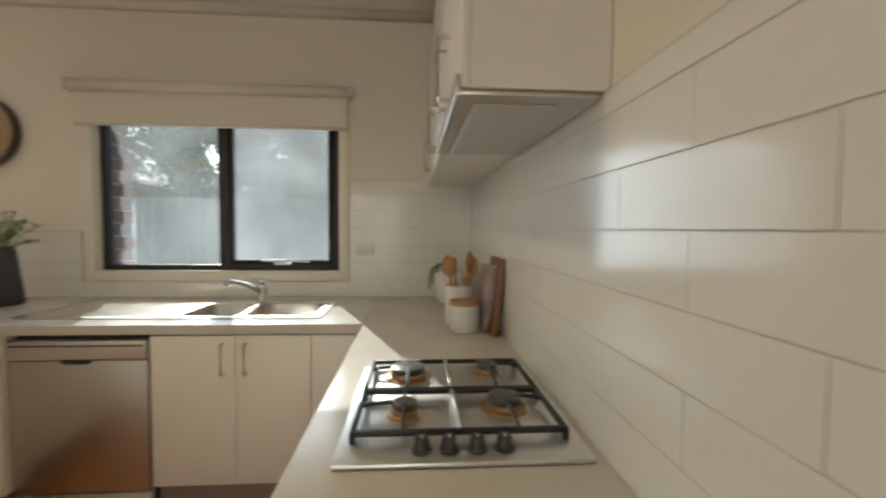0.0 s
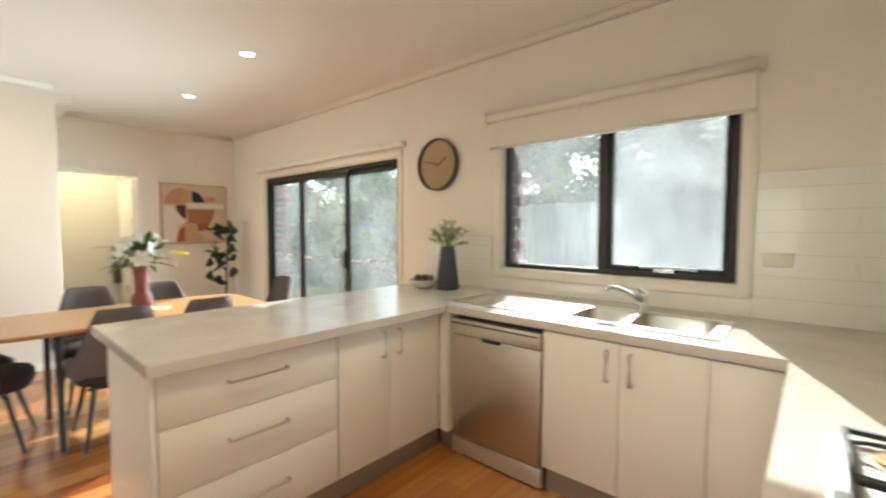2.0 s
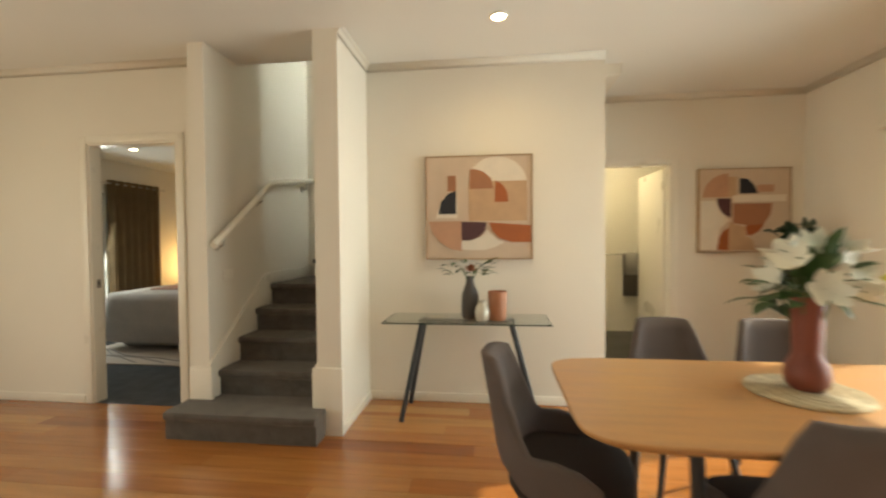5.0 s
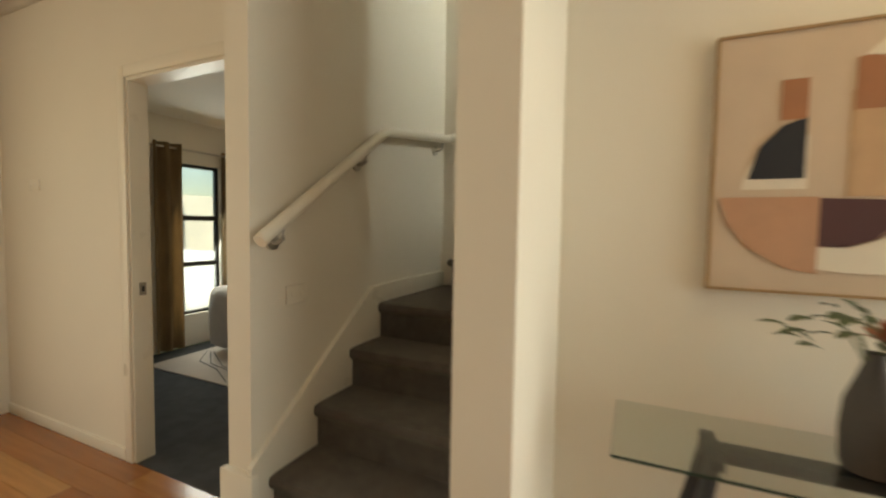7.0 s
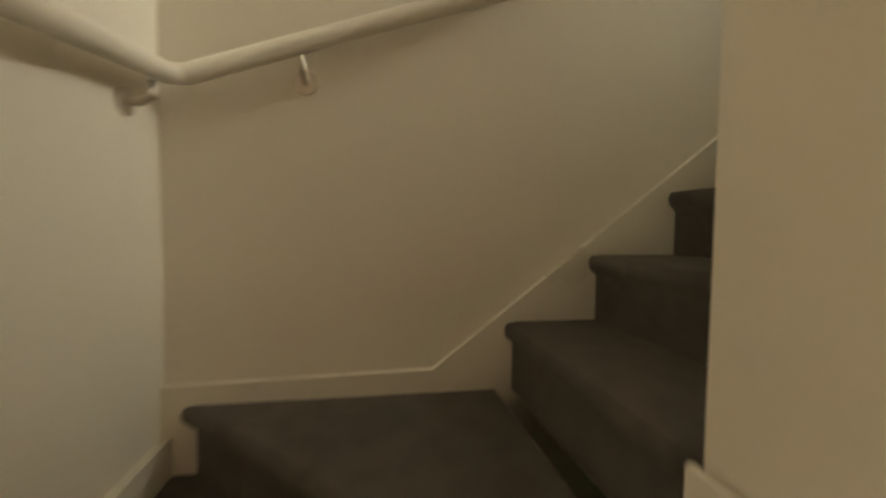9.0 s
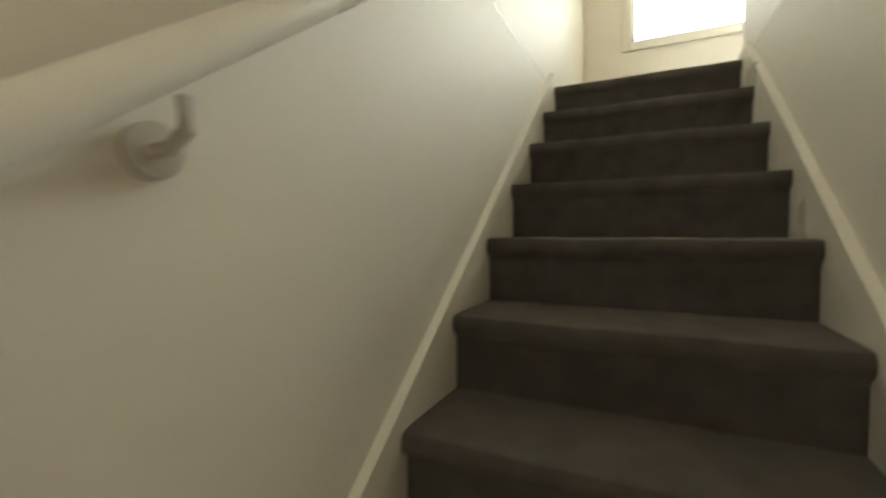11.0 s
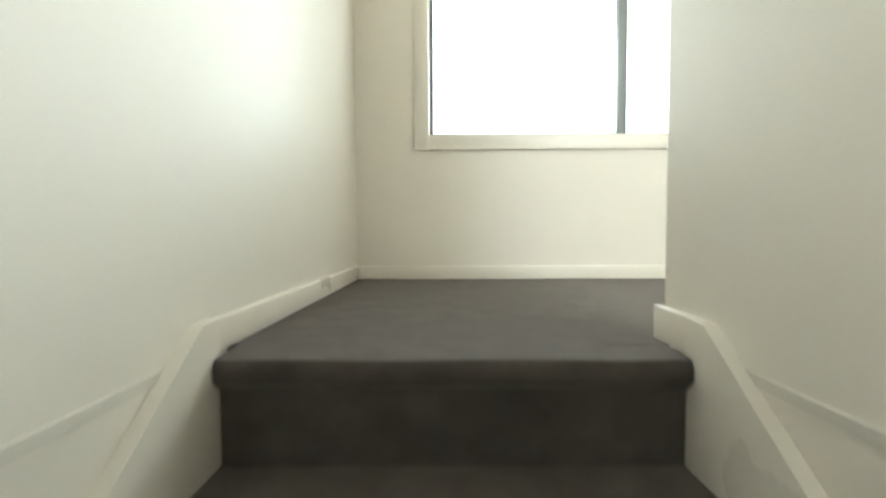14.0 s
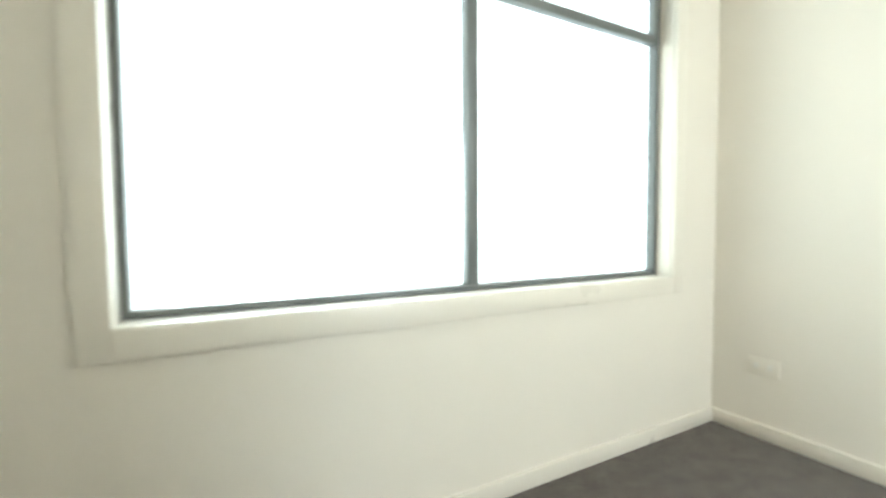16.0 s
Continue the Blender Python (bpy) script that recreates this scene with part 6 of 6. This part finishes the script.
side = thing("paling_fence", "weathered grey timber side fence behind shrubs", "fence")
for k in range(72):
    o = new("paling", pm)
    o.parent = side
    o.matrix_basis = pose(-12.25 + (0.014 if k % 2 else 0), -0.2 + k * 0.097, GRASS_Z, 0, 0, 90)
e_side = thing("paling_fence", "weathered grey timber fence at the end of the yard", "fence")
for k in range(72):
    o = new("paling", pm)
    o.parent = e_side
    o.matrix_basis = pose(2.25 + (0.014 if k % 2 else 0), -0.2 + k * 0.097, GRASS_Z, 0, 0, 90)

# bricks of the outer skin at the sliding door and window
BRICK = surface("red_brown_brick", (0.27, 0.115, 0.075), 0.9, vary=0.18, scale=20, bump=0.08, fine=200, each=0.22)
MORT = surface("grey_mortar", (0.50, 0.47, 0.43), 0.95, vary=0.08, scale=12, bump=0.06, fine=250)
outer = setting("wall_brick_outer", wall_with_holes("x", -7.4, 0.4, 0.152, 0.25, GRASS_Z, 2.75, [(SLD[0] - 0.002, SLD[1] + 0.002, GRASS_Z + 0.06, SLD[3]), (WIN[0] - 0.002, WIN[1] + 0.002, WIN[2] - 0.01, WIN[3])]), MORT, "red-brown brick outer wall of the house", "brick wall")
brick_mesh = finish(boxes((-0.055, -0.115, -0.038, 0.055, 0.115, 0.038), bevel=0.003), "brick", BRICK)
for k in range(25):
    z = GRASS_Z + 0.10 + k * 0.086
    for xx in (SLD[0] - 0.05, SLD[1] + 0.05):
        o = new("brick", brick_mesh)
        o.parent = outer
        o.matrix_basis = pose(xx + (0.006 if xx < -4 else -0.006), 0.262 if k % 2 else 0.205, z)
    if z > 1.0 and z < 2.1:
        for xx in (WIN[0] - 0.05, WIN[1] + 0.05):
            o = new("brick", brick_mesh)
            o.parent = outer
            o.matrix_basis = pose(xx + (0.006 if xx < -1.5 else -0.006), 0.262 if k % 2 else 0.205, z)
setting("eave", boxes((-7.6, 0.11, 2.76, 0.6, 0.72, 2.84)), CEIL, "white eave lining over the rear wall", "eave")
setting("wall_cavity_cap", boxes((-7.4, 0.112, 2.70, 0.4, 0.25, 2.758)), MORT, "wall top under the eave", "wall")


# shrubs and trees
def tree(name, label, x, y, height, spread, trunk_r, leaves, size, mat, seed, low=0.35, cat="tree", lobes=7):
    """A tapered trunk with limbs and a crown of many small leaves in uneven clumps."""
    r = random.Random(seed)
    t = thing(name, label, cat, pose(x, y, GRASS_Z))
    bm = bmesh.new()
    tube(bm, [(0, 0, 0), (r.uniform(-.05, .05), r.uniform(-.05, .05), height * 0.3), (r.uniform(-.1, .1), r.uniform(-.1, .1), height * 0.62), (0, 0, height * 0.85)], [trunk_r, trunk_r * 0.75, trunk_r * 0.45, trunk_r * 0.15], 9)
    clumps = []
    for k in range(lobes):
        a, z = r.uniform(0, math.tau), height * r.uniform(low, 0.95)
        d = spread * r.uniform(0.25, 0.9) * (1.15 - z / height * 0.6)
        c = Vector((math.cos(a) * d, math.sin(a) * d, z))
        clumps.append((c, spread * r.uniform(0.28, 0.5)))
        tube(bm, [(0, 0, z * 0.55), (c.x * 0.5, c.y * 0.5, z * 0.85), tuple(c)], [trunk_r * 0.4, trunk_r * 0.25, trunk_r * 0.08], 6)
    part("trunk", bm, bpy.data.materials["bark_brown"], t)
    verts, faces = [], []
    for k in range(leaves):
        c, rad = clumps[k % len(clumps)]
        v = Vector((r.gauss(0, 1), r.gauss(0, 1), r.gauss(0, 0.8)))
        p = c + v.normalized() * rad * (r.random() ** 0.45)
        d = Vector((r.gauss(0, 1), r.gauss(0, 1), r.gauss(-0.3, 0.7))).normalized() * size * r.uniform(0.6, 1.3)
        s = d.cross(Vector((r.gauss(0, 1), r.gauss(0, 1), r.gauss(0, 1)))).normalized() * size * 0.28
        n = len(verts)
        verts += [p, p + d * 0.5 + s, p + d, p + d * 0.5 - s]
        faces.append((n, n + 1, n + 2, n + 3))
    me = bpy.data.meshes.new("crown")
    me.from_pydata([tuple(v) for v in verts], [], faces)
    me.materials.append(mat)
    o = new("crown", me)
    o.parent = t
    return t


GREEN = surface("shrub_leaf", (0.15, 0.21, 0.10), 0.55, vary=0.4, scale=2.5, bump=0)
GREY_GREEN = surface("gum_leaf", (0.17, 0.20, 0.13), 0.55, vary=0.35, scale=1.5, bump=0)
YELLOW = surface("golden_leaf", (0.26, 0.28, 0.05), 0.6, vary=0.3, scale=2, bump=0)
for i, (x, y, h, s) in enumerate(((-8.6, 2.9, 3.0, 0.9), (-7.5, 3.6, 3.1, 0.85), (-9.8, 2.2, 2.9, 0.9), (-10.4, 3.5, 3.2, 1.0), (-11.2, 1.4, 2.6, 0.8))):
    tree("garden_shrub", "dense dark green screening shrub against the fence", x, y, h, s, 0.05, 5200, 0.11, GREEN, 20 + i, 0.12, "shrub", 11)
for i, (x, y, h, s) in enumerate(((-7.4, 10.8, 5.0, 2.0), (-0.4, 8.2, 5.4, 1.9), (-5.0, 10.2, 4.8, 1.8), (-2.9, 9.8, 5.4, 1.9), (-13.5, 7.5, 6.0, 2.0), (3.5, 12, 8, 2.8), (1.8, 7.6, 5.0, 1.7))):
    tree("garden_tree", "grey-green tree beyond the back fence", x, y, h, s, 0.14, 9000, 0.19, GREY_GREEN, 50 + i, 0.3, "tree", 11)
tree("golden_shrub", "yellow-green shrub showing over the fence", -5.9, 8.2, 3.25, 0.8, 0.05, 1500, 0.08, YELLOW, 71, 0.3, "shrub", 9)
tree("golden_shrub", "yellow-green shrub showing over the fence", -7.5, 8.5, 3.1, 0.7, 0.05, 1100, 0.08, YELLOW, 72, 0.3, "shrub", 8)

# neighbouring house
nh = thing("neighbour_house", "red brick neighbouring house with a white gutter", "house")
part("wall", boxes((-17.5, 9.2, GRASS_Z, -8.6, 15, 2.45)), BRICK, nh, "red brick wall")
bm = bmesh.new()
v = [bm.verts.new(p) for p in ((-18, 8.8, 2.55), (-8.1, 8.8, 2.55), (-8.1, 15.5, 2.55), (-18, 15.5, 2.55), (-15.5, 12, 4.0), (-10.5, 12, 4.0))]
for f in ((0, 1, 5, 4), (1, 2, 5), (2, 3, 4, 5), (3, 0, 4), (3, 2, 1, 0)):
    bm.faces.new([v[i] for i in f])
part("roof", bm, surface("pale_roof_tile", (0.42, 0.40, 0.38), 0.8, vary=0.12, scale=2), nh, "pale tiled hip roof", False)
part("gutter", boxes((-18.05, 8.72, 2.42, -8.05, 8.80, 2.56), bevel=0.01), TRIM, nh, "white gutter")

lv = new("window_light_living", bpy.data.lights.new("window_light_living", "AREA"))
lv.data.shape, lv.data.size, lv.data.size_y, lv.data.energy, lv.data.color = "RECTANGLE", 3.8, 1.8, SKY_W * 2.1, (1.0, 0.90, 0.76)
lv.matrix_world = look((-2.6, -7.66, 1.2), (-2.6, 0, 1.2))
window_light("window_light_kitchen", WIN[0] + 0.03, WIN[1] - 0.03, 0.018, WIN[2] + 0.03, 1.93, SKY_W * 0.3)
window_light("window_light_door", SLD[0] + 0.03, SLD[1] - 0.03, 0.004, 0.05, 2.0, SKY_W * 2.2)
bwl = new("window_light_bedroom", bpy.data.lights.new("window_light_bedroom", "AREA"))
bwl.data.shape, bwl.data.size, bwl.data.size_y, bwl.data.energy, bwl.data.color = "RECTANGLE", 0.46, 1.45, SKY_W * 0.8, (0.86, 0.93, 1.0)
bwl.matrix_world = look((-7.435, BED_S - 0.02, 1.15), (-7.2, 0, -1.2))
# made-up pale wall keeps the view out of the bedroom window bright
setting("added_pale_wall", boxes((-14, -10.2, GRASS_Z, 2, -10.0, 1.75)), surface("pale_render", (0.62, 0.60, 0.56), 0.9, vary=0.08, scale=2), "pale wall added for a bright view outside the bedroom window", "boundary wall")
# added fill lamp in the made-up south opening, brightens the landing's north wall
upper_fill = new("upper_fill_light", bpy.data.lights.new("upper_fill_light", "AREA"))
upper_fill.data.shape, upper_fill.data.size, upper_fill.data.size_y, upper_fill.data.energy, upper_fill.data.color = "RECTANGLE", 1.15, 1.2, SKY_W * 2.2, (0.92, 0.96, 1.0)
upper_fill.matrix_world = look((-5.35, -3.97, 4.58), (-5.35, 0, 3.9))
nwl = new("window_light_landing", bpy.data.lights.new("window_light_landing", "AREA"))
nwl.data.shape, nwl.data.size, nwl.data.size_y, nwl.data.energy, nwl.data.color = "RECTANGLE", 1.75, 1.3, 32.0, (0.88, 0.95, 1.0)
nwl.data.spread = radians(58)
nwl.matrix_world = look(((UWIN[0] + UWIN[1]) / 2, UP_Y + 0.04, 4.45), (-6.35, -5.0, 3.55))
# the bright overcast sky beyond the upstairs window
setting("backdrop_sky", boxes((-9.5, 0.50, 2.90, -2.0, 0.53, 6.0)), glow("bright_sky", (0.95, 0.98, 1.0), UP_SKY), "blank bright white sky outside the upstairs window", "sky backdrop")
setting("backdrop_screen", boxes((-9.6, 0.534, 2.842, -1.9, 0.58, 6.1), (-9.6, 0.49, 2.842, -1.9, 0.534, 2.898), (-9.6, 0.3, 6.004, -1.9, 0.534, 6.05)), CEIL, "plain pale backing of the sky backdrop", "backdrop")

# floorboards, one by one, over the floor bed
def board_wood():
    m = surface("polished_hardwood_board", (0.47, 0.20, 0.055), 0.20, vary=0.20, scale=1.6, fine=34, stretch=(16, 1.0, 1), bump=0.004, coat=0.35)
    t = m.node_tree
    hsv = [n for n in t.nodes if n.type == "HUE_SAT"][0]
    info = t.nodes.new("ShaderNodeObjectInfo")
    ramp = t.nodes.new("ShaderNodeValToRGB")
    ramp.color_ramp.interpolation = "LINEAR"
    e = ramp.color_ramp.elements
    e[0].position, e[0].color = 0.0, (0.24, 0.070, 0.018, 1)
    e[1].position, e[1].color = 1.0, (0.52, 0.255, 0.085, 1)
    mid = e.new(0.22)
    mid.color = (0.37, 0.135, 0.034, 1)
    mid = e.new(0.7)
    mid.color = (0.43, 0.180, 0.052, 1)
    link(t, info.outputs["Random"], ramp.inputs[0])
    link(t, ramp.outputs[0], hsv.inputs["Color"])
    return m


board_mesh = finish(boxes((-0.5, -0.5, -0.5, 0.5, 0.5, 0.5)), "floorboard", board_wood())
fl = bpy.data.objects["floor"]
br = random.Random(12)
W = 0.132


def lay(parent, x0, x1, y0, y1):
    x = x0
    while x < x1 - 1e-3:
        w = min(W, x1 - x)
        y = y0 - br.uniform(0.0, 1.6)
        while y < y1:
            ln = br.uniform(1.3, 2.9)
            a, b = max(y, y0), min(y + ln, y1)
            if b - a > 0.03:
                o = new("floorboard", board_mesh)
                o.parent = parent
                o.matrix_basis = Matrix.LocRotScale((x + w / 2, (a + b) / 2, -0.0055 + br.uniform(-0.0003, 0.0003)), None, (w - 0.0016, b - a - 0.0012, 0.011))
            y += ln
        x += w


lay(fl, BED_X, 0.0, -7.6, 0.0)
lay(fl, -6.03, BED_X, -5.03, 0.0)
lay(bpy.data.objects["floor_recess"], WEST, -6.03, -2.1, 0.0)

# splashback tiles
TH, TW = 0.111, 0.40
grout = setting("splashback", boxes((-0.0098, -2.62, TOP, -0.0005, -0.0005, UB + 0.004), (-0.80, -0.0098, TOP, -0.0098, -0.0005, 1.645), (WIN[0] - 0.075, -0.0098, TOP, -0.80, -0.0005, WIN[2] - 0.058), (-3.12, -0.0098, TOP, WIN[0] - 0.075, -0.0005, 1.305)), GROUT, "thin grout bed behind the white splashback tiles", "splashback")
tile_mesh = finish(boxes((-0.5, -0.5, -0.5, 0.5, 0.5, 0.5)), "tile", TILE)


def tiles(axis, a0, a1, z0, z1):
    row, z = 0, z0
    while z < z1 - 0.004:
        h = min(TH, z1 - z)
        a = a1
        first = TW if row % 2 == 0 else TW * 0.5
        while a > a0 + 0.004:
            w = min(first, a - a0)
            first = TW
            o = new("tile", tile_mesh)
            o.parent = grout
            t = 0.008 + br.uniform(-0.0003, 0.0003)
            tilt = br.uniform(-0.12, 0.12)
            c = (a - w / 2, z + h / 2)
            if axis == "x":
                o.matrix_basis = Matrix.LocRotScale((c[0], -0.0036 - t / 2, c[1]), Euler((radians(tilt), 0, 0)), (w - 0.0022, t, h - 0.0028))
            else:
                o.matrix_basis = Matrix.LocRotScale((-0.0036 - t / 2, c[0], c[1]), Euler((0, radians(tilt), 0)), (t, w - 0.0022, h - 0.0028))
            a -= w
        row += 1
        z += TH


tiles("y", -2.62, -0.013, TOP + 0.001, UB - 0.002)
tiles("x", -0.80, -0.013, TOP + 0.001, 1.643)
tiles("x", WIN[0] - 0.072, -0.802, TOP + 0.001, WIN[2] - 0.059)
tiles("x", -3.118, WIN[0] - 0.074, TOP + 0.001, 1.302)
